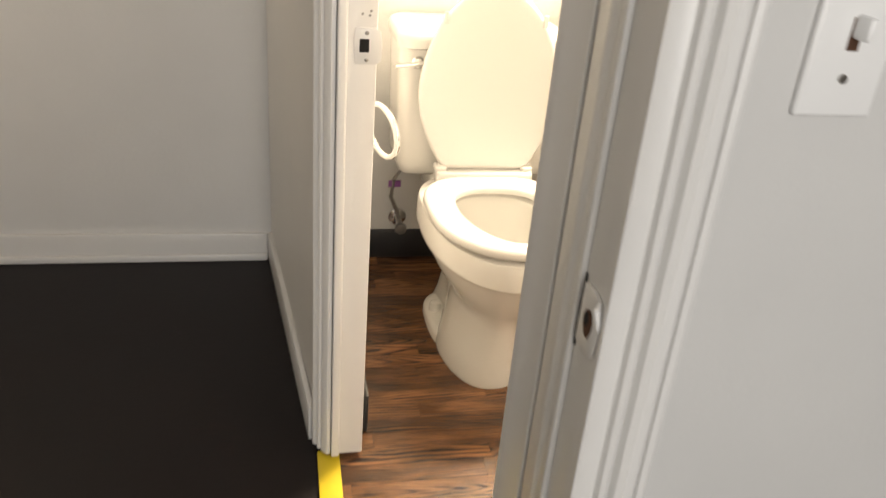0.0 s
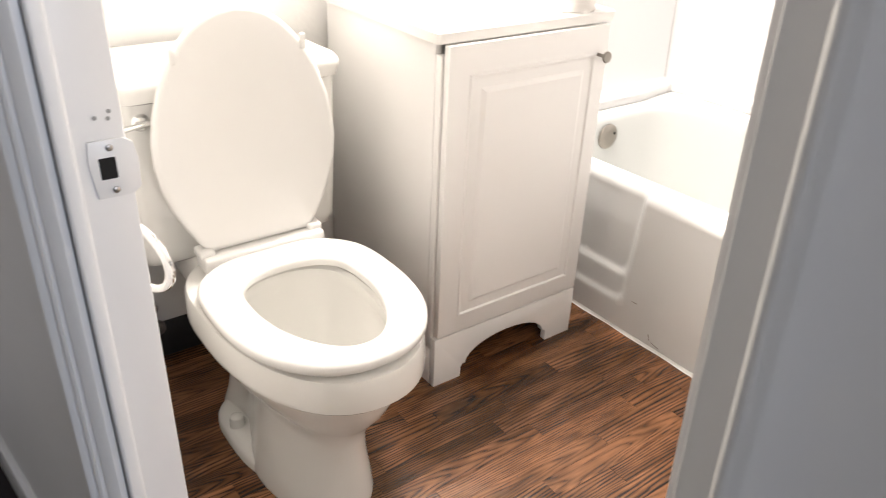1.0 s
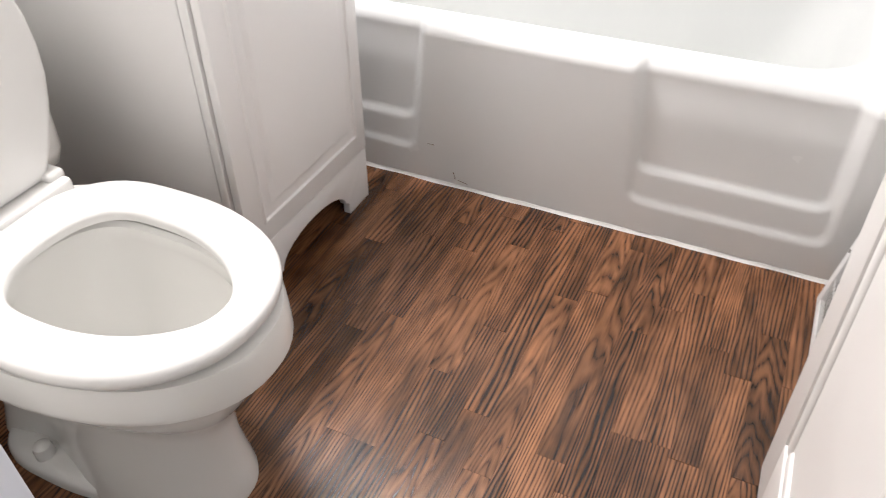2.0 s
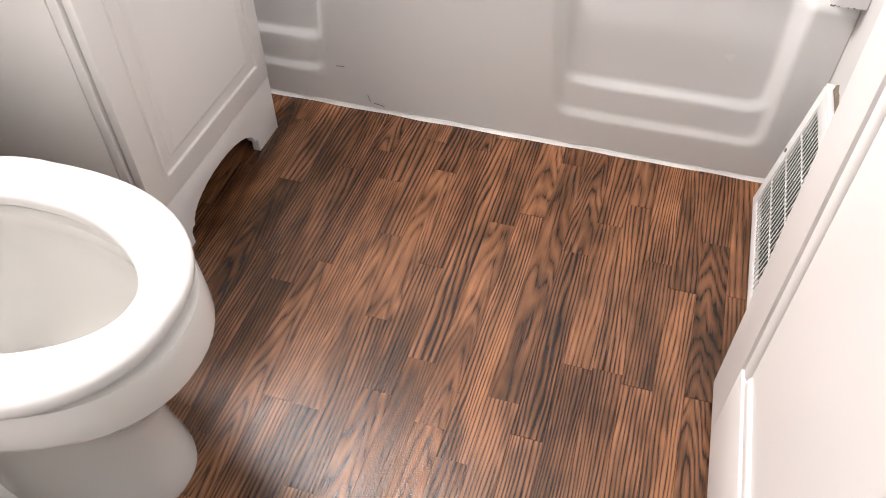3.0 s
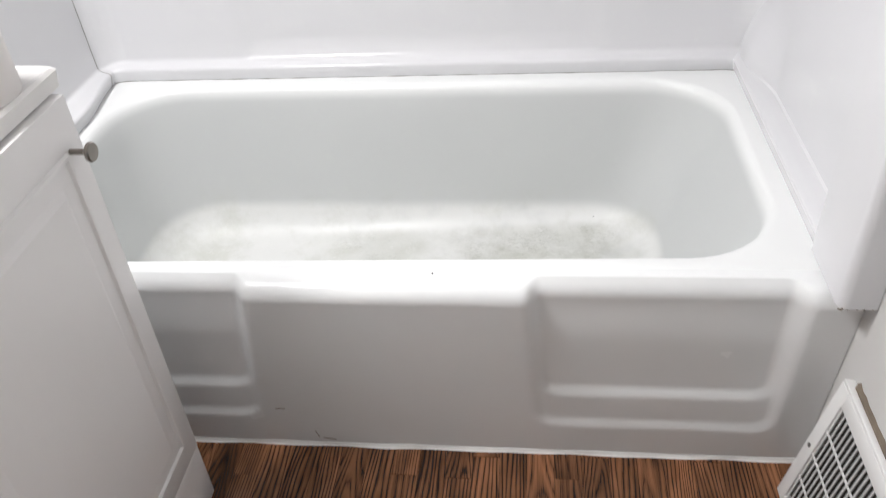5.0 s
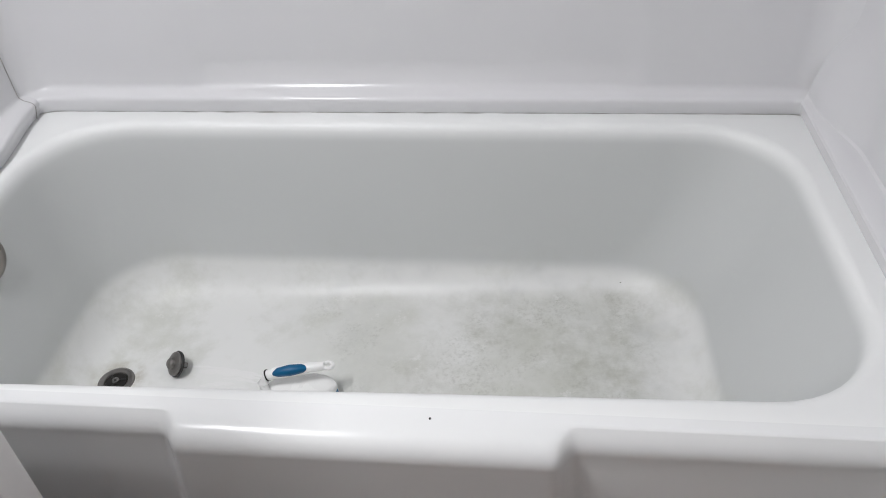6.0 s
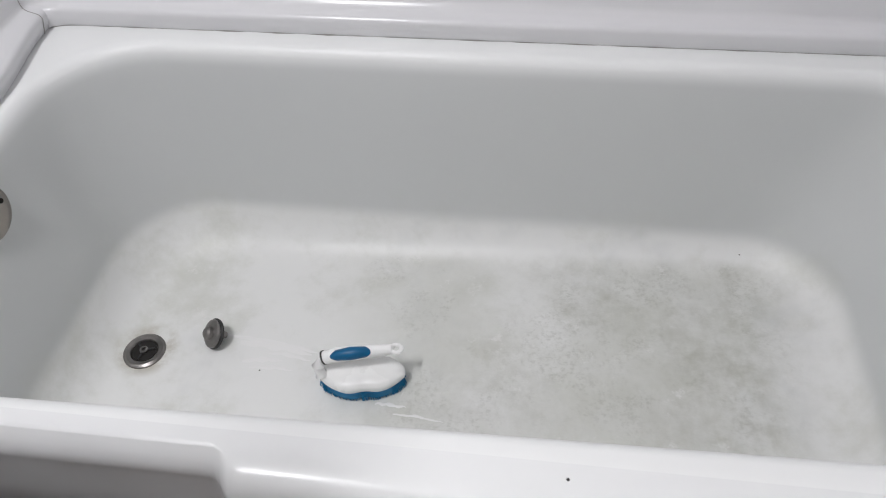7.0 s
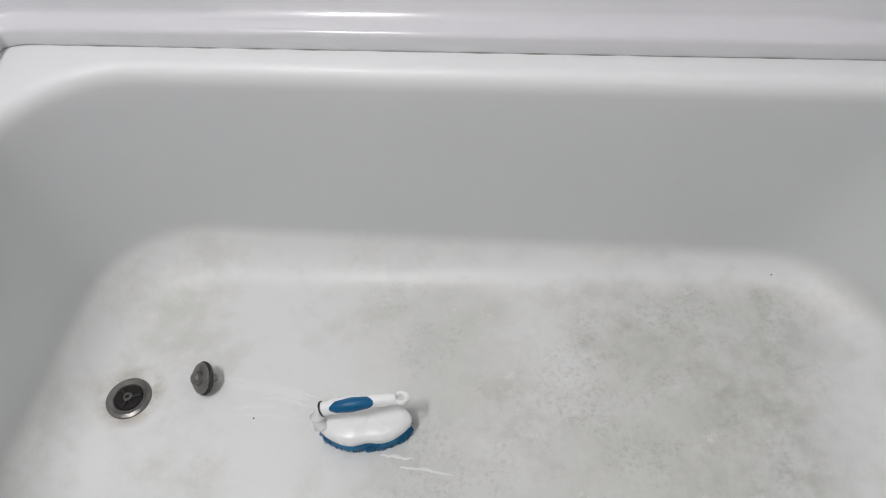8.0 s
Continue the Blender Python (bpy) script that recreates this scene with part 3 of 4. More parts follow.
for i in range(121):
    x = 0.03 + (1.545 - 0.03) * i / 120
    h = 0.007 + 0.003 * noise.noise((x * 14, 0, 0)) + 0.002 * noise.noise((x * 50, 3, 0))
    w = 0.006 + 0.003 * noise.noise((x * 11, 7, 0))
    yb = 0.004 + 0.75 * recess(x, 0.02)
    caulk.append([(x, yb + 0.006, 0.0), (x, yb - w, 0.0), (x, yb - 0.6 * w, 0.3 * h), (x, yb - 0.002, h), (x, yb + 0.006, h)])
tagged(part("caulk_bead", loft(caulk, cap0=True, cap1=True), CAULK), "uneven white caulk bead along the bathtub apron", "caulk", kind="structure")

# marks on the rim and the apron
tagged(part("speck", turned([(0.0017, 0), (0.0012, 0.001)], 10, "z", (0.897, 0.016, RIM)), RUBBER), "small dark speck on the bathtub rim", "speck")

# ---- tub surround ----
surround = thing("tub_surround", "glossy white moulded tub surround panels with ledges", "tub surround")


def ledge(depth):
    """(out from the wall, height) of a surround panel: skirt, rounded ledge, wall sheet."""
    d = depth
    return [(d - 0.007, RIM + 0.0004), (d - 0.0035, RIM + 0.012), (d + 0.001, RIM + 0.027), (d - 0.0005, RIM + 0.0315), (d - 0.003, RIM + 0.0345), (d - 0.007, RIM + 0.0362), (0.5 * d, RIM + 0.0395), (0.013, RIM + 0.0425), (0.010, RIM + 0.0455),
            (0.0085, RIM + 0.052), (0.008, RIM + 0.1), (0.007, 0.7), (0.006, 1.2), (0.006, 1.98), (0.0, 2.0)]


def panel_dip(u):
    return 0.006 * (sstep(0.36, 0.395, u) - sstep(1.185, 1.22, u))


def corner_curve(x, r):
    """How far the back sheet comes forward as it turns into a side sheet."""
    d = min(x - 0.008, 1.545 - x)
    return r - math.sqrt(max(0.0, r * r - max(0.0, r - d) ** 2)) if d < r else 0.0


rows_ = []
xs = [0.008 + 0.003 * i for i in range(28)] + [0.0924 + (1.4606 - 0.0924) * i / 80 for i in range(81)] + [1.464 + 0.003 * i for i in range(28)]
for o, z in ledge(0.036):
    rows_.append([(x, YB - 0.003 - o - corner_curve(x, 0.06) + (panel_dip(x) if z > RIM + 0.05 else 0), z) for x in xs])
part("back_panel", loft(rows_, closed=False), ACRYLIC, surround, angle=60)


def flare(y):
    """The side ledge grows deeper away from the corner."""
    return 0.036 + 0.026 * sstep(0.72, 0.52, y)


ys = [-0.055, -0.05, 0.2, 0.4] + [0.5 + 0.239 * i / 16 for i in range(17)]
part("left_panel", loft([[(0.002 + ledge(flare(y))[k][0], y, ledge(0.036)[k][1]) for y in ys] for k in range(len(ledge(0.036)))], closed=False), ACRYLIC, surround, angle=50)


def crease(y):
    """Where the right-hand ledge meets its wall sheet, out from the wall: it runs back from the corner in a curve."""
    return 0.007 + 0.031 * sstep(0.54, 0.70, y) ** 0.8


def sheet(y, z):
    return 0.006 + (crease(y) - 0.006) * sstep(0.62, RIM + 0.05, z)


ys = [0.06, 0.1, 0.2, 0.3, 0.4] + [0.45 + 0.295 * i / 24 for i in range(25)]
rows_ = [[(1.551 - o, y, z) for y in ys] for o, z in ((0.044, RIM + 0.0004), (0.0475, RIM + 0.012), (0.051, RIM + 0.028), (0.0495, RIM + 0.0325), (0.046, RIM + 0.035))]
rows_ += [[(1.551 - (0.046 + (crease(y) - 0.046) * f), y, RIM + h) for y in ys] for f, h in ((0.5, 0.038), (0.9, 0.0405), (1.0, 0.045))]
rows_ += [[(1.551 - sheet(y, z), y, z) for y in ys] for z in (RIM + 0.055, RIM + 0.08, RIM + 0.12, 0.6, 0.65, 1.2, 1.98)]
part("right_panel", loft(rows_, closed=False), ACRYLIC, surround, angle=28)
pier = [(1.5515, -0.06)] + [(1.512 - 0.015 * math.sin(radians(a)), -0.045 - 0.015 * math.cos(radians(a))) for a in range(0, 91, 15)] + [(1.498, 0.082), (1.5515, 0.086)]
part("end_pier", prism(pier, "z", RIM + 0.003, 2.0), ACRYLIC, surround, "rounded upright end of the surround")
part("dirt_crust", tube([(1.497 + 0.0045 * i, -0.058 + 0.004 * noise.noise((i * 0.7, 4, 1)), RIM + 0.003) for i in range(12)], [0.0014 + 0.0012 * noise.noise((i * 0.9, 2, 7)) for i in range(12)], 8), TORN, surround, "brown dirt under the surround's end")
part("front_trim", box((0.002, -0.066, RIM + 0.012), (0.04, -0.045, 2.0), 0.005, 3), ACRYLIC, surround)
part("dirty_joint", tube([(x, YB - 0.003 - 0.030 - corner_curve(x, 0.06) - 0.0004, RIM + 0.0008 + 0.0006 * noise.noise((x * 40, 1, 1))) for x in xs], [max(0.0001, 0.0004 + 0.0012 * noise.noise((x * 25, 5, 2))) for x in xs], 6), DIRT, surround, "grey dirty joint under the ledge")
part("seam", tube([(0.003 + o, 0.713, z) for o, z in ledge(0.036)], 0.0007, 6), DIRT, surround, "dark seam between the panels")

# ---- vanity cabinet ----
vanity = thing("vanity_cabinet", "white vanity cabinet with a raised-panel door and arched base", "cabinet")
VY0, VY1, VX = -0.566, -0.113, 0.444
part("side_panel", box((XL + 0.004, VY0 + 0.001, 0.10), (VX - 0.021, VY0 + 0.016, 0.826), 0.002), VANITY, vanity)
part("side_panel", box((XL + 0.004, VY1 - 0.016, 0.10), (VX - 0.021, VY1 - 0.001, 0.826), 0.002), VANITY, vanity)
for y in (VY0, VY1 - 0.04):
    part("face_stile", box((VX - 0.0185, y, 0.10), (VX, y + 0.04, 0.806), 0.0015), VANITY, vanity)
part("bottom_panel", box((XL + 0.004, VY0 + 0.016, 0.10), (VX, VY1 - 0.016, 0.116)), VANITY, vanity)
part("front_rail", box((VX - 0.06, VY0 + 0.016, 0.79), (VX - 0.042, VY1 - 0.016, 0.828)), VANITY, vanity)
part("side_foot", box((XL + 0.004, VY0, 0.0), (VX - 0.001, VY0 + 0.016, 0.10), 0.001), VANITY, vanity)
part("side_foot", box((XL + 0.004, VY1 - 0.016, 0.0), (VX - 0.001, VY1, 0.10), 0.001), VANITY, vanity)
arch = [(VY0, 0.0), (VY0 + 0.082, 0.0), (VY0 + 0.082, 0.028), (VY0 + 0.088, 0.036)]
for i in range(15):
    a = math.pi * (1 - i / 14)
    arch.append((-0.342 + 0.128 * math.cos(a), 0.036 + 0.054 * math.sin(a)))
arch += [(VY1 - 0.094, 0.036), (VY1 - 0.088, 0.028), (VY1 - 0.088, 0.0), (VY1, 0.0), (VY1, 0.137), (VY0, 0.137)]
part("arched_base", prism(arch, "x", VX, VX + 0.018, 0.002), VANITY, vanity)
vd = part("door", box((VX + 0.004, VY0 + 0.004, 0.143), (VX + 0.022, VY1 - 0.004, 0.829), 0.0025), VANITY, vanity, "raised-panel cabinet door")


def picture_frame(y0, y1, z0, z1, steps):
    """Nested rectangles (inset, x) as a moulded panel."""
    return loft([[(x, y0 + i, z0 + i), (x, y1 - i, z0 + i), (x, y1 - i, z1 - i), (x, y0 + i, z1 - i)] for i, x in steps], cap1=True)


part("raised_panel", picture_frame(VY0 + 0.056, VY1 - 0.042, 0.188, 0.768, [(0.0, VX + 0.0222), (0.003, VX + 0.0262), (0.007, VX + 0.0262), (0.012, VX + 0.0185), (0.026, VX + 0.0185), (0.042, VX + 0.028), (0.046, VX + 0.0285)]), VANITY, vd, angle=20)
part("knob", turned([(0.004, -0.01), (0.004, 0.014), (0.008, 0.018), (0.0125, 0.021), (0.0132, 0.024), (0.0115, 0.0265), (0.0, 0.0275)], 28, "x", (VX + 0.026, -0.147, 0.764)), NICKEL, vd, "brushed nickel round knob")

top = thing("countertop", "white cultured marble vanity top with a moulded basin", "countertop")
TX, TY0, TY1, TZ = 0.455, -0.583, -0.093, 0.856
oc = (0.255, -0.338)
rings = []
rings.append([(x, y, 0.831) for x, y, _ in rounded(XL + 0.004, TX - 0.002, TY0 + 0.002, TY1 - 0.002, 0.008, 0, 6, 8)])
rings.append([(x, y, 0.852) for x, y, _ in rounded(XL + 0.004, TX, TY0, TY1, 0.008, 0, 6, 8)])
rings.append([(x, y, TZ) for x, y, _ in rounded(XL + 0.007, TX - 0.004, TY0 + 0.004, TY1 - 0.004, 0.008, 0, 6, 8)])
for s, dz in ((1.0, 0), (0.95, -0.006), (0.85, -0.03), (0.7, -0.07), (0.4, -0.10), (0.1, -0.11)):
    rings.append([(x, y, TZ + dz) for x, y, _ in rounded(oc[0] + 0.02 - 0.15 * s, oc[0] + 0.02 + 0.15 * s, oc[1] - 0.19 * s, oc[1] + 0.19 * s, 0.145 * s, 0, 6, 8)])
part("slab", loft(rings, cap0=True, cap1=True), MARBLE, top, angle=40)
part("backsplash", box((XL + 0.002, TY0, TZ - 0.002), (XL + 0.02, TY1, TZ + 0.07), 0.004), MARBLE, top)

faucet = thing("faucet", "brushed nickel basin faucet on the vanity top", "faucet")
FY = -0.262
part("base_plate", box((0.005, FY - 0.078, TZ), (0.055, FY + 0.078, TZ + 0.02), 0.008, 3), NICKEL, faucet)
part("spout", tube([(0.03, FY, TZ + 0.015), (0.03, FY, TZ + 0.06), (0.045, FY, TZ + 0.085), (0.08, FY, TZ + 0.09), (0.125, FY, TZ + 0.075)], [0.016, 0.014, 0.013, 0.012, 0.011], 16), NICKEL, faucet)
for y in (FY - 0.057, FY + 0.057):
    part("handle", turned([(0.014, 0.0), (0.012, 0.025), (0.015, 0.03), (0.014, 0.045), (0.0, 0.048)], 20, "z", (0.03, y, TZ + 0.018)), NICKEL, faucet)

roll = thing("paper_roll", "white paper towel roll standing on the vanity top", "paper roll")
part("paper", turned([(0.055, 0.0), (0.057, 0.003), (0.057, 0.255), (0.055, 0.258), (0.021, 0.258), (0.02, 0.255)], 48, "z", (0.396, -0.184, TZ)), PAPER, roll)

LEAN = Matrix.Translation((0, 0, 0.0098)) @ Matrix.Rotation(radians(1.25), 4, "Y")
for ob in (vanity, top, faucet, roll):
    ob.matrix_basis = LEAN

# ---- toilet ----
toilet = thing("toilet", "white porcelain toilet with its seat lid raised", "toilet")
TC = -0.909


def egg(back, front, half, z, n=64, p=2.2, widest=0.42, dy=0.0, pinch=0.0, taper=0.0):
    """An elongated bowl outline: back and front in x, half the width, its widest place along the length."""
    pts = []
    xm = back + (front - back) * widest
    for i in range(n):
        a = 2 * math.pi * i / n
        c, s = math.cos(a), math.sin(a)
        x = xm + (front - xm if c > 0 else xm - back) * math.copysign(abs(c) ** (2 / (p if c > 0 else p + 1.2)), c)
        y = half * math.copysign(abs(s) ** (2 / p), s) * (1 - taper * max(0.0, c) ** 2) * (1 - pinch * math.exp(-((x - 0.34) / 0.1) ** 2))
        pts.append((x, TC + dy + y, z))
    return pts


bowl = [egg(0.20, 0.702, 0.116, 0.0, p=2.4, dy=-0.02, pinch=0.38), egg(0.20, 0.703, 0.117, 0.012, p=2.4, dy=-0.02, pinch=0.40), egg(0.205, 0.696, 0.109, 0.05, p=2.3, dy=-0.016, pinch=0.42), egg(0.21, 0.69, 0.098, 0.11, p=2.2, dy=-0.012, pinch=0.32), egg(0.21, 0.69, 0.092, 0.16, p=2.2, dy=-0.008, pinch=0.2),
        egg(0.21, 0.696, 0.097, 0.185, dy=-0.005), egg(0.21, 0.709, 0.115, 0.207, dy=-0.003), egg(0.215, 0.730, 0.138, 0.235), egg(0.22, 0.746, 0.157, 0.268), egg(0.225, 0.758, 0.166, 0.296), egg(0.228, 0.769, 0.172, 0.317),
        egg(0.23, 0.779, 0.177, 0.3235), egg(0.23, 0.797, 0.188, 0.3265), egg(0.23, 0.8015, 0.190, 0.331), egg(0.23, 0.8025, 0.1905, 0.339), egg(0.23, 0.8, 0.1885, 0.384), egg(0.235, 0.797, 0.1855, 0.392), egg(0.245, 0.778, 0.17, 0.397),
        egg(0.385, 0.742, 0.119, 0.397), egg(0.392, 0.735, 0.113, 0.390), egg(0.395, 0.732, 0.113, 0.367), egg(0.39, 0.737, 0.119, 0.350), egg(0.395, 0.726, 0.113, 0.305), egg(0.41, 0.705, 0.097, 0.25), egg(0.43, 0.65, 0.07, 0.20), egg(0.45, 0.58, 0.045, 0.18)]
part("bowl", loft(bowl, cap0=True, cap1=True), PORCELAIN, toilet, angle=30)
foot = [egg(0.23, 0.585, 0.128, 0.0, p=2.5, dy=-0.012), egg(0.23, 0.584, 0.127, 0.014, p=2.5, dy=-0.012), egg(0.235, 0.58, 0.123, 0.022, p=2.5, dy=-0.012), egg(0.245, 0.56, 0.11, 0.027, p=2.4, dy=-0.012), egg(0.255, 0.54, 0.07, 0.03, p=2.4, dy=-0.01)]
part("foot", loft(foot, cap0=True, cap1=True), PORCELAIN, toilet, angle=55)
for s in (-1, 1):
    part("bolt_cap", turned([(0.0165, 0.02), (0.0165, 0.042), (0.0145, 0.050), (0.008, 0.0545), (0.0, 0.0555)], 24, "z", (0.356, TC - 0.008 + s * 0.103, 0)), PORCELAIN, toilet)
part("tank_shelf", box((0.0, TC - 0.13, 0.30), (0.30, TC + 0.13, 0.40), 0.03, 4), PORCELAIN, toilet)
tk = []
for z, g in ((0.385, 0.02), (0.395, 0.006), (0.42, 0.0), (0.55, -0.004), (0.738, -0.008)):
    tk.append([(x, y, z) for x, y, _ in rounded(0.0, 0.24 - g, TC - 0.222 + g, TC + 0.222 - g, 0.035, 0, 6, 6)])
part("tank", loft(tk, cap0=True, cap1=True), PORCELAIN, toilet, angle=50)
tl = []
for z, g in ((0.736, 0.008), (0.740, 0.0), (0.760, -0.004), (0.772, -0.003), (0.781, 0.004), (0.785, 0.016)):
    tl.append([(x, y, z) for x, y, _ in rounded(-0.005, 0.262 - g, TC - 0.235 + g, TC + 0.235 - g, 0.04, 0, 6, 6)])
part("tank_lid", loft(tl, cap0=True, cap1=True), PORCELAIN, toilet, angle=45)
lv = part("flush_lever", turned([(0.016, 0.0), (0.017, 0.006), (0.012, 0.012), (0.0, 0.013)], 20, "x", (0.243, TC - 0.185, 0.702)), CHROME, toilet, "chrome flush lever")
part("lever_arm", tube([(0.258, TC - 0.165, 0.702), (0.262, TC - 0.20, 0.700), (0.264, TC - 0.245, 0.697)], [0.006, 0.0055, 0.007], 12), CHROME, lv)
# seat ring
so = lambda g, z: egg(0.325 + g, 0.791 - g, 0.188 - g, z, p=2.2, widest=0.45)
si = lambda g, z: egg(0.412 - g, 0.736 + g, 0.113 + g, z, p=2.2, widest=0.38, taper=0.18)
part("seat_ring", loft([si(0, 0.407), so(0.006, 0.403), so(0.0, 0.408), so(0.0, 0.418), so(0.005, 0.425), so(0.014, 0.428), si(0.014, 0.428), si(0.004, 0.425), si(0, 0.418), si(0, 0.407)]), SEAT, toilet, "white plastic seat ring", angle=60)
# raised lid, leaning back on the tank
lid = part("lid", bmesh.new(), SEAT, toilet, "white plastic lid, raised")
lb = bmesh.new()


LID = ((0.0, 0.60), (0.06, 0.70), (0.13, 0.80), (0.22, 0.90), (0.31, 0.97), (0.41, 1.0), (0.5, 0.99), (0.6, 0.945), (0.7, 0.865), (0.79, 0.755), (0.87, 0.62), (0.93, 0.47), (0.97, 0.315), (0.992, 0.16), (1.0, 0.0))


def lidring(g, d):
    """The lid's outline, flat at the hinge and pointed like an egg at the top, drawn in by g."""
    half = [(g + (0.468 - 2 * g) * s, (0.187 - g) * w) for s, w in LID]
    return [(d, TC + w, h) for h, w in half] + [(d, TC - w, h) for h, w in half[-2::-1]]


loft([lidring(0.012, -0.003), lidring(0.004, 0.0), lidring(0.0, 0.005), lidring(0.0, 0.013), lidring(0.004, 0.018), lidring(0.012, 0.0195), lidring(0.06, 0.0205), lidring(0.12, 0.021)], cap0=True, cap1=True, bm=lb)
lid.data = finish("lid", lb, SEAT, angle=50)
lid.matrix_basis = Matrix.Translation((0.299, 0, 0.437)) @ Matrix.Rotation(radians(-3.5), 4, "Y")
for sy in (-1, 1):
    part("lid_bumper", box((0.0175, TC + sy * 0.128 - 0.006, 0.375), (0.0245, TC + sy * 0.128 + 0.006, 0.405), 0.003, 3), SEAT, lid)
part("hinge_strip", box((0.29, TC - 0.131, 0.404), (0.345, TC + 0.131, 0.437), 0.006, 3), SEAT, toilet)
part("hinge_bar", tube([(0.302, TC - 0.128, 0.438), (0.302, TC + 0.128, 0.438)], 0.0095, 16), SEAT, toilet)
for s in (-1, 1):
    part("hinge_cap", box((0.288, TC + s * 0.118 - 0.016, 0.43), (0.33, TC + s * 0.118 + 0.016, 0.449), 0.006, 3), SEAT, toilet)

# supply valve and hose beside the toilet
valve = thing("supply_valve", "metal toilet supply valve with braided hose on the wall", "valve")
VVY = -1.085
part("escutcheon", turned([(0.03, 0.0), (0.028, 0.006), (0.012, 0.01), (0.0, 0.011)], 24, "x", (XL + 0.001, VVY, 0.145)), CHROME, valve)
part("valve_body", tube([(XL + 0.005, VVY, 0.145), (0.06, VVY, 0.145)], 0.011, 14), CHROME, valve)
part("valve_knob", turned([(0.017, 0.0), (0.019, 0.006), (0.017, 0.016), (0.0, 0.018)], 16, "x", (0.058, VVY, 0.145)), DARKMETAL, valve)
hs = part("hose", tube([(0.045, VVY, 0.15), (0.05, VVY - 0.01, 0.19), (0.062, VVY - 0.035, 0.25), (0.07, VVY - 0.03, 0.31), (0.075, VVY, 0.36), (0.08, VVY + 0.02, 0.392)], 0.006, 12), HOSE, valve, "braided metal hose")
part("tag", box((0.064, VVY - 0.045, 0.285), (0.07, VVY - 0.008, 0.305), 0.001), PURPLE, hs, "purple tag on the hose")

# ring holder on the inner face of the doorway wall
ring = thing("towel_ring", "white and chrome ring holder on the wall", "ring holder")
part("mount", turned([(0.02, 0.0), (0.018, 0.012), (0.008, 0.02), (0.0, 0.021)], 20, "y", (0.62, YI, 0.70)), CHROME, ring)
loop = []
for i in range(40):
    a = 2 * math.pi * i / 40
    loop.append((0.665 + 0.058 * math.cos(a) + 0.012 * math.sin(a), -1.232 + 0.024 * math.cos(a), 0.655 - 0.012 * math.cos(a) + 0.052 * math.sin(a)))
part("ring", tube(loop, 0.0055, 12, closed=True), WHITEP, ring)
part("chrome_band", tube([(p[0] + 0.004, p[1] + 0.004, p[2]) for p in loop], 0.0035, 10, closed=True), CHROME, ring)

# ---- floor grille on the wall by the door ----
grille = thing("floor_grille", "white louvred return-air grille leaning at the base of the wall", "grille")
GY0, GY1, GX0, GX1, GZ0, GZ1 = -0.464, -0.066, 1.492, 1.536, 0.012, 0.295
tilt = math.atan2(GX1 - GX0, GZ1 - GZ0)
gl = math.hypot(GX1 - GX0, GZ1 - GZ0)
grille.matrix_basis = Matrix.Translation((GX0, GY0, GZ0)) @ Matrix.Rotation(tilt, 4, "Y")
W = GY1 - GY0
b = box((0, 0, 0), (0.012, 0.022, gl), 0.002)
part("frame_side", b, GRILLE, grille)
part("frame_side", box((0, W - 0.028, 0), (0.012, W, gl), 0.002), GRILLE, grille)
part("frame_bottom", box((0.0003, 0.022, 0), (0.0117, W - 0.028, 0.022), 0.002), GRILLE, grille)
part("frame_top", box((0.0003, 0.022, gl - 0.03), (0.0117, W - 0.028, gl), 0.002), GRILLE, grille)
part("backing", box((0.010, 0.004, 0.004), (0.0115, W - 0.004, gl - 0.004)), BLACK, grille)
part("housing_top", box((0.0005, 0.001, gl), (0.018, W - 0.001, gl + 0.006), 0.0015), GRILLE, grille)
part("housing_end", box((0.012, W - 0.004, 0.004), (0.017, W - 0.0005, gl), 0.001), GRILLE, grille)
for i in range(1, 4):
    z = 0.022 + (gl - 0.052) * i / 4
    part("divider", box((0.0015, 0.022, z - 0.0022), (0.004, W - 0.028, z + 0.0022), 0.001), GRILLE, grille)
slat = finish("slat", prism([(0.0, -0.0015), (0.0, 0.0015), (0.0013, 0.0015), (0.0013, -0.0015)], "z", 0.022, gl - 0.03), GRILLE, False)
n = 29
for i in range(n):
    ob = new("slat", slat)
    ob.parent = grille
    ob.location = (0.001, 0.022 + (W - 0.05) * (i + 0.5) / n, 0)
for z in (gl * 0.5,):
    part("screw", turned([(0.004, -0.001), (0.004, 0.0006)], 12, "x", (-0.0008, W - 0.014, z)), DARKMETAL, grille)
torn = []
for i in range(31):
    y = GY0 - 0.01 + (GY1 - GY0 - 0.01) * i / 30
    h = 0.001 + 0.024 * abs(noise.noise((y * 30, 1, 0)))
    torn.append([(XR + 0.002, y, 0.298), (XR - 0.006, y, 0.30), (XR - 0.005, y, 0.303 + h), (XR + 0.002, y, 0.306 + h)])
tagged(part("torn_wall_edge", loft(torn, cap0=True, cap1=True), TORN), "torn ragged drywall edge above the grille", "wall damage", kind="structure")

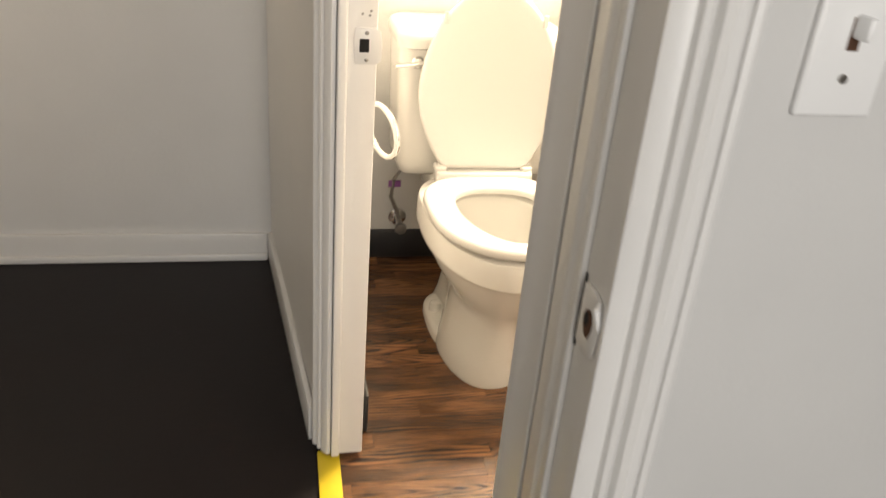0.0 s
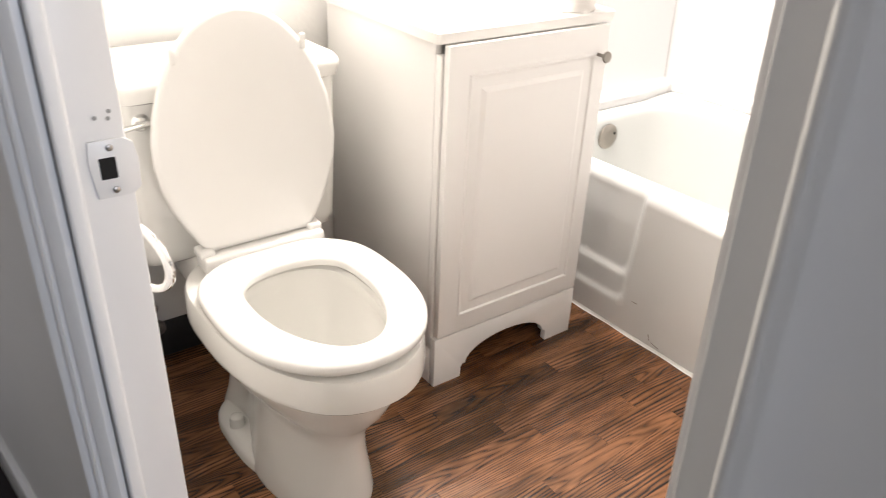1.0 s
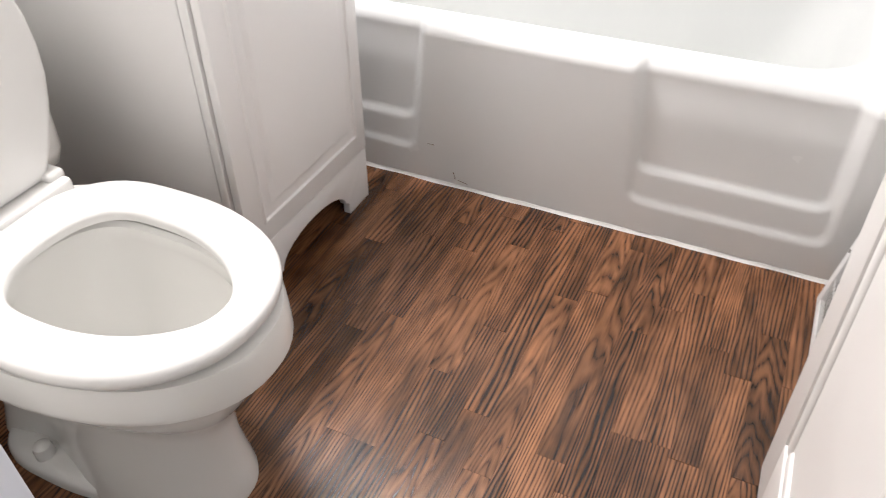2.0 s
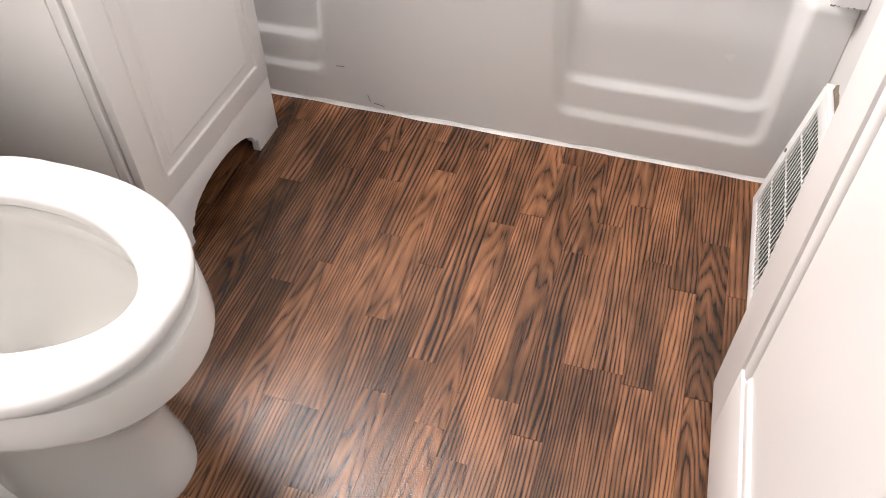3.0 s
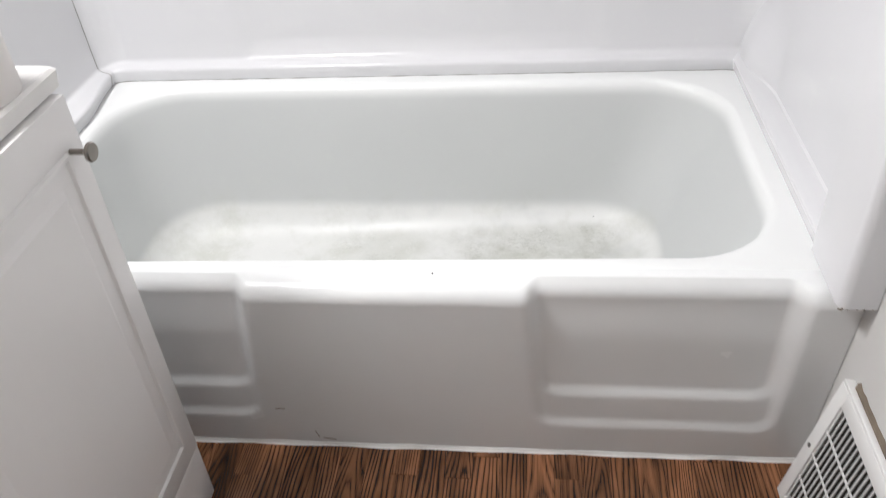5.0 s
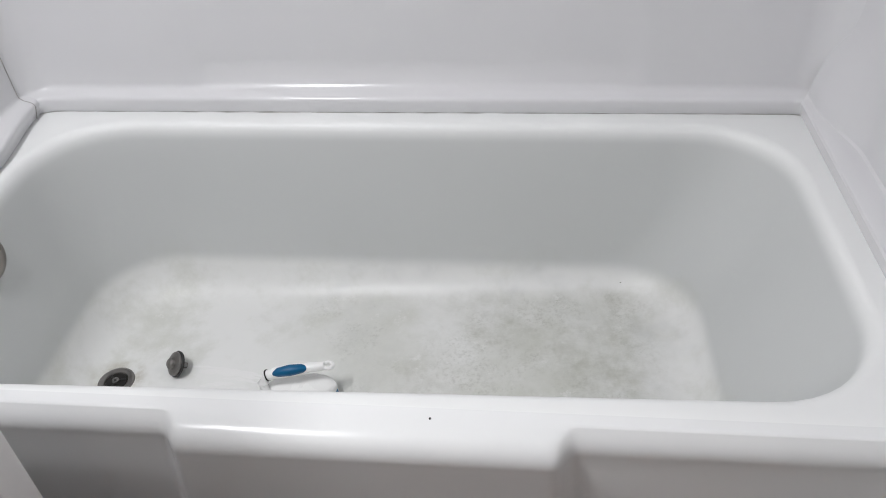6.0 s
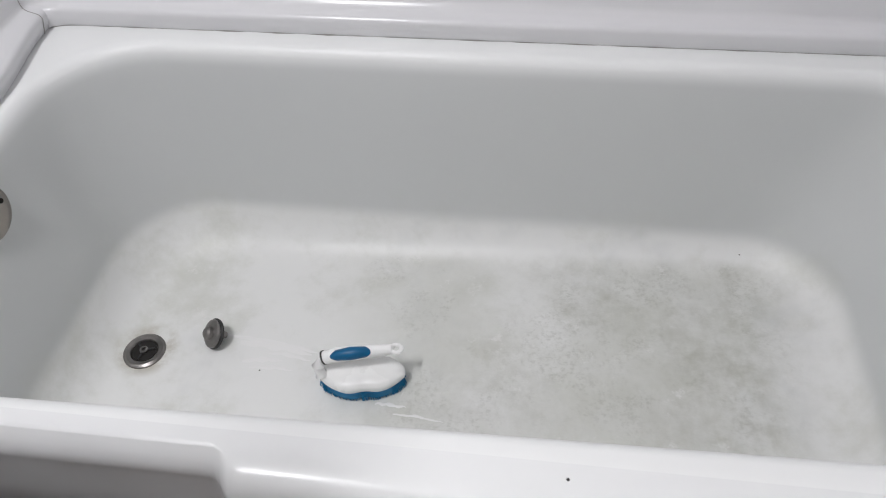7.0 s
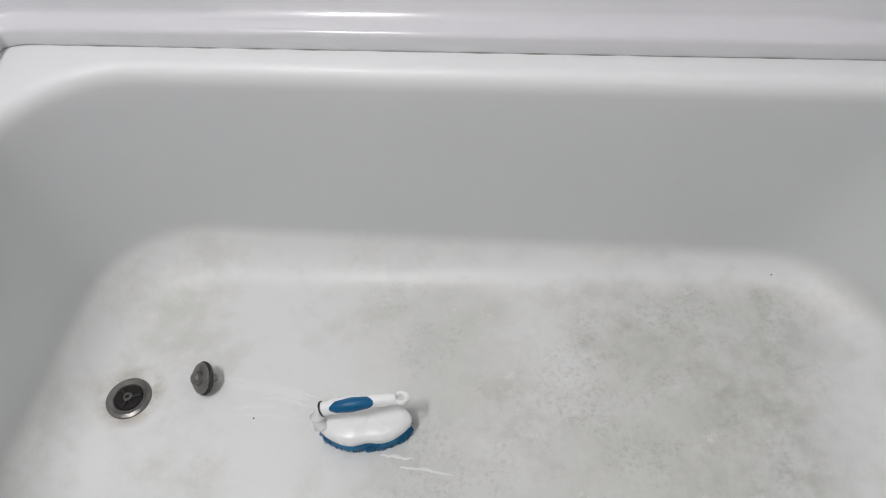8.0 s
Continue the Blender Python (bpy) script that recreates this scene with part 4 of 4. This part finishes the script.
# ---- in the tub: stopper and scrub brush ----
stop = thing("drain_stopper", "dark metal drain stopper lying on its side", "drain stopper", at=(0.327, 0.411, tub_floor(0.32, 0) + 0.024))
stop.scale = (1.25, 1.25, 1.25)
stop.rotation_euler = (0, radians(-50), radians(37))
part("cap", turned([(0.0, 0.012), (0.006, 0.0118), (0.009, 0.0095), (0.0095, 0.005), (0.016, 0.0042), (0.019, 0.002), (0.0195, 0.0), (0.018, -0.001)], 32), DARKMETAL, stop)
part("gasket", turned([(0.0195, -0.001), (0.0212, -0.0025), (0.0205, -0.005), (0.014, -0.0055)], 32), RUBBER, stop)
part("stem", turned([(0.007, -0.005), (0.006, -0.014), (0.0045, -0.02), (0.0, -0.021)], 20), DARKMETAL, stop)

brush = thing("scrub_brush", "white scrub brush with blue grip and blue bristles, in the bathtub", "brush", at=(0.602, 0.329, tub_floor(0.6, 0)))
brush.rotation_euler = (0, 0, radians(8))


def kidney(s, z):
    pts = []
    for i in range(48):
        a = 2 * math.pi * i / 48
        x, y = 0.066 * s * math.cos(a), 0.019 + 0.033 * s * math.sin(a)
        y -= 0.004 * math.cos(2.2 * (x / 0.066)) if y < 0.01 else 0
        y += 0.007 * math.exp(-((x - 0.004) / 0.018) ** 2) if y < 0.01 else 0
        pts.append((x, y, z))
    return pts


part("bristle_base", loft([kidney(0.93, 0.004), kidney(1.0, 0.010), kidney(0.99, 0.024)], cap0=True, cap1=True), BRISTLE, brush, "dense blue bristles")
tufts = bmesh.new()
for i in range(420):
    a = random.random() * 2 * math.pi
    r = 0.9 + 0.1 * random.random()
    x, y = 0.066 * r * math.cos(a), 0.019 + 0.033 * r * math.sin(a)
    k = 1.0 + 0.07 * random.random()
    tube([(x, y, 0.022), (x * k, 0.019 + (y - 0.019) * k, 0.0015 + 0.003 * random.random())], [0.0009, 0.0006], 4, bm=tufts)
part("bristles", tufts, BRISTLE, brush, "splayed blue bristles", smooth=False)
part("head", loft([kidney(0.98, 0.022), kidney(1.03, 0.026), kidney(1.03, 0.032), kidney(0.98, 0.037), kidney(0.8, 0.041), kidney(0.3, 0.043)], cap0=True, cap1=True), WHITEP, brush, "white plastic head", angle=60)
hp = [(-0.062, 0.012, 0.036), (-0.066, 0.020, 0.052), (-0.058, 0.024, 0.066), (-0.035, 0.025, 0.072), (-0.005, 0.026, 0.075), (0.025, 0.027, 0.077), (0.05, 0.028, 0.078)]
part("handle", tube(hp, [0.010, 0.0105, 0.0105, 0.0115, 0.0115, 0.0095, 0.008], 20), WHITEP, brush, "white plastic handle")
part("handle_eye", tube([(0.057 + 0.0085 * math.cos(a), 0.0285 + 0.0075 * math.sin(a), 0.078) for a in [2 * math.pi * i / 20 for i in range(20)]], 0.0035, 10, closed=True), WHITEP, brush)
gp = [(-0.048, 0.0195, 0.0735), (-0.034, 0.0195, 0.078), (-0.012, 0.0205, 0.0805), (0.010, 0.0225, 0.081), (0.026, 0.0245, 0.079)]
part("grip", tube(gp, [0.002, 0.0085, 0.0105, 0.0085, 0.002], 16), BLUE, brush, "blue rubber grip")
part("grip_band", tube([(-0.0568, 0.0240, 0.0668), (-0.0545, 0.0241, 0.0677)], 0.0113, 20), RUBBER, brush, "thin dark band")

# soap streak by the brush, specks of dirt, scuffs on the apron
random.seed(5)
streak = bmesh.new()
wisps = [((0.345, 0.427), (0.52, 0.400), 0.0035), ((0.37, 0.414), (0.50, 0.396), 0.0065), ((0.385, 0.376), (0.455, 0.381), 0.004), ((0.400, 0.365), (0.475, 0.364), 0.003), ((0.425, 0.395), (0.50, 0.385), 0.003),
         ((0.624, 0.312), (0.674, 0.309), 0.0025), ((0.655, 0.296), (0.735, 0.288), 0.0018), ((0.672, 0.374), (0.662, 0.325), 0.002)]
for a, c, w in wisps:
    ring = []
    for i in range(15):
        f = i / 14
        x, y = a[0] + (c[0] - a[0]) * f, a[1] + (c[1] - a[1]) * f + min(0.006, w) * math.sin(3.1 * f) + 0.003 * noise.noise((x * 30 if i else 0, f * 6, 1))
        ww = w * (0.35 + math.sin(math.pi * min(1, f + 0.08)) ** 0.7) * (1 + 0.6 * noise.noise((f * 9, 2, x)))
        z = tub_floor(x, y)
        ring.append([(x, y - ww, z - 0.0001), (x, y - 0.4 * ww, z + 0.0004), (x, y + 0.4 * ww, z + 0.0004), (x, y + ww, z - 0.0001)])
    loft(ring, cap0=True, cap1=True, bm=streak)
tagged(part("soap_streak", streak, mat("soap_film", (0.82, 0.82, 0.81), 0.5, var=0.02), angle=80), "thin white soap streaks on the bathtub floor", "soap residue", kind="stuff")
speck = finish("speck", turned([(0.0, -0.0012), (0.0014, 0.0), (0.0, 0.0012)], 8), RUBBER)
for x, y, z in ((0.79, 0.668, 0.10), (0.39, 0.664, 0.075), (0.355, 0.640, 0.05), (1.207, 0.645, 0.095), (0.77, 0.667, 0.108), (0.41, 0.64, 0.046), (0.42, 0.36, 0.039)):
    ob = new("speck", speck)
    ob.location = (x, y, z)
    tagged(ob, "tiny dark dirt speck in the bathtub", "speck", "specks in the bathtub")
for pts in ([(0.640, 0.0, 0.043), (0.644, 0.0014, 0.024)], [(0.652, 0.0016, 0.022), (0.677, 0.002, 0.017)], [(0.574, -0.0054, 0.113), (0.593, -0.0055, 0.114)]):
    tagged(part("scuff_mark", tube(pts, 0.0006, 6), RUST), "thin dark scuff mark on the bathtub apron", "scuff", "scuffs on the apron")

CRUMBS = ((0.787, -0.599), (0.807, -0.593), (1.016, -0.699), (1.053, -0.700), (0.931, -0.712), (0.741, -0.704), (1.052, -0.664), (0.789, -0.585))
crumb = finish("crumb", turned([(0.0, -0.0004), (0.0022, 0.0004), (0.0014, 0.0016), (0.0, 0.002)], 7), RUST, False)
for k, (x, y) in enumerate(CRUMBS):
    ob = new("crumb", crumb)
    ob.location, ob.rotation_euler, ob.scale = (x, y, 0.0003), (0, 0, 1.3 * k), (1.5 - 0.1 * k, 0.7, 0.8)
    tagged(ob, "tiny brown crumb on the wood-strip floor", "crumb", "crumbs on the floor")

# ---- floor: printed strips, each its own piece ----
floor = structure("floor", box((XL, -1.345, -0.1), (1.553, 0.03, -0.0045)), mat("floor_joint", (0.035, 0.017, 0.010), 0.5, var=0.2), "brown wood-strip vinyl bathroom floor")
random.seed(11)
SW, SEAM = 0.0512, 0.896
JOINTS = ((0.889, -0.15), (1.017, -0.267), (0.797, -0.357), (0.867, -0.557), (0.676, -0.525), (0.989, -0.619), (1.274, -0.552), (1.371, -0.34), (1.166, -0.711), (1.299, -0.143), (1.118, -0.057), (0.534, -0.075), (1.437, -0.206), (1.195, -0.303))
meshes = {}
col = math.floor((XL - SEAM) / SW)
while SEAM + col * SW < XR:
    x = SEAM + col * SW
    fixed = sorted(y for jx, y in JOINTS if x <= jx < x + SW)
    marks = list(fixed) or [random.uniform(-0.5, -0.2)]
    while marks[0] > -1.33:
        marks.insert(0, marks[0] - random.uniform(0.26, 0.62))
    while marks[-1] < 0.02:
        marks.append(marks[-1] + random.uniform(0.26, 0.62))
    for a, c in zip(marks, marks[1:]):
        a, c = max(a, -1.33), min(c, 0.02)
        if c - a < 0.01:
            continue
        key = round(c - a, 3)
        if key not in meshes:
            meshes[key] = finish("plank", box((0, 0, 0), (SW - 0.0003, key - 0.0004, 0.004), 0.0002, 1), WOOD, False)
        ob = new("plank", meshes[key])
        ob.location = (x, a, -0.004)
        ob.parent = floor
    col += 1
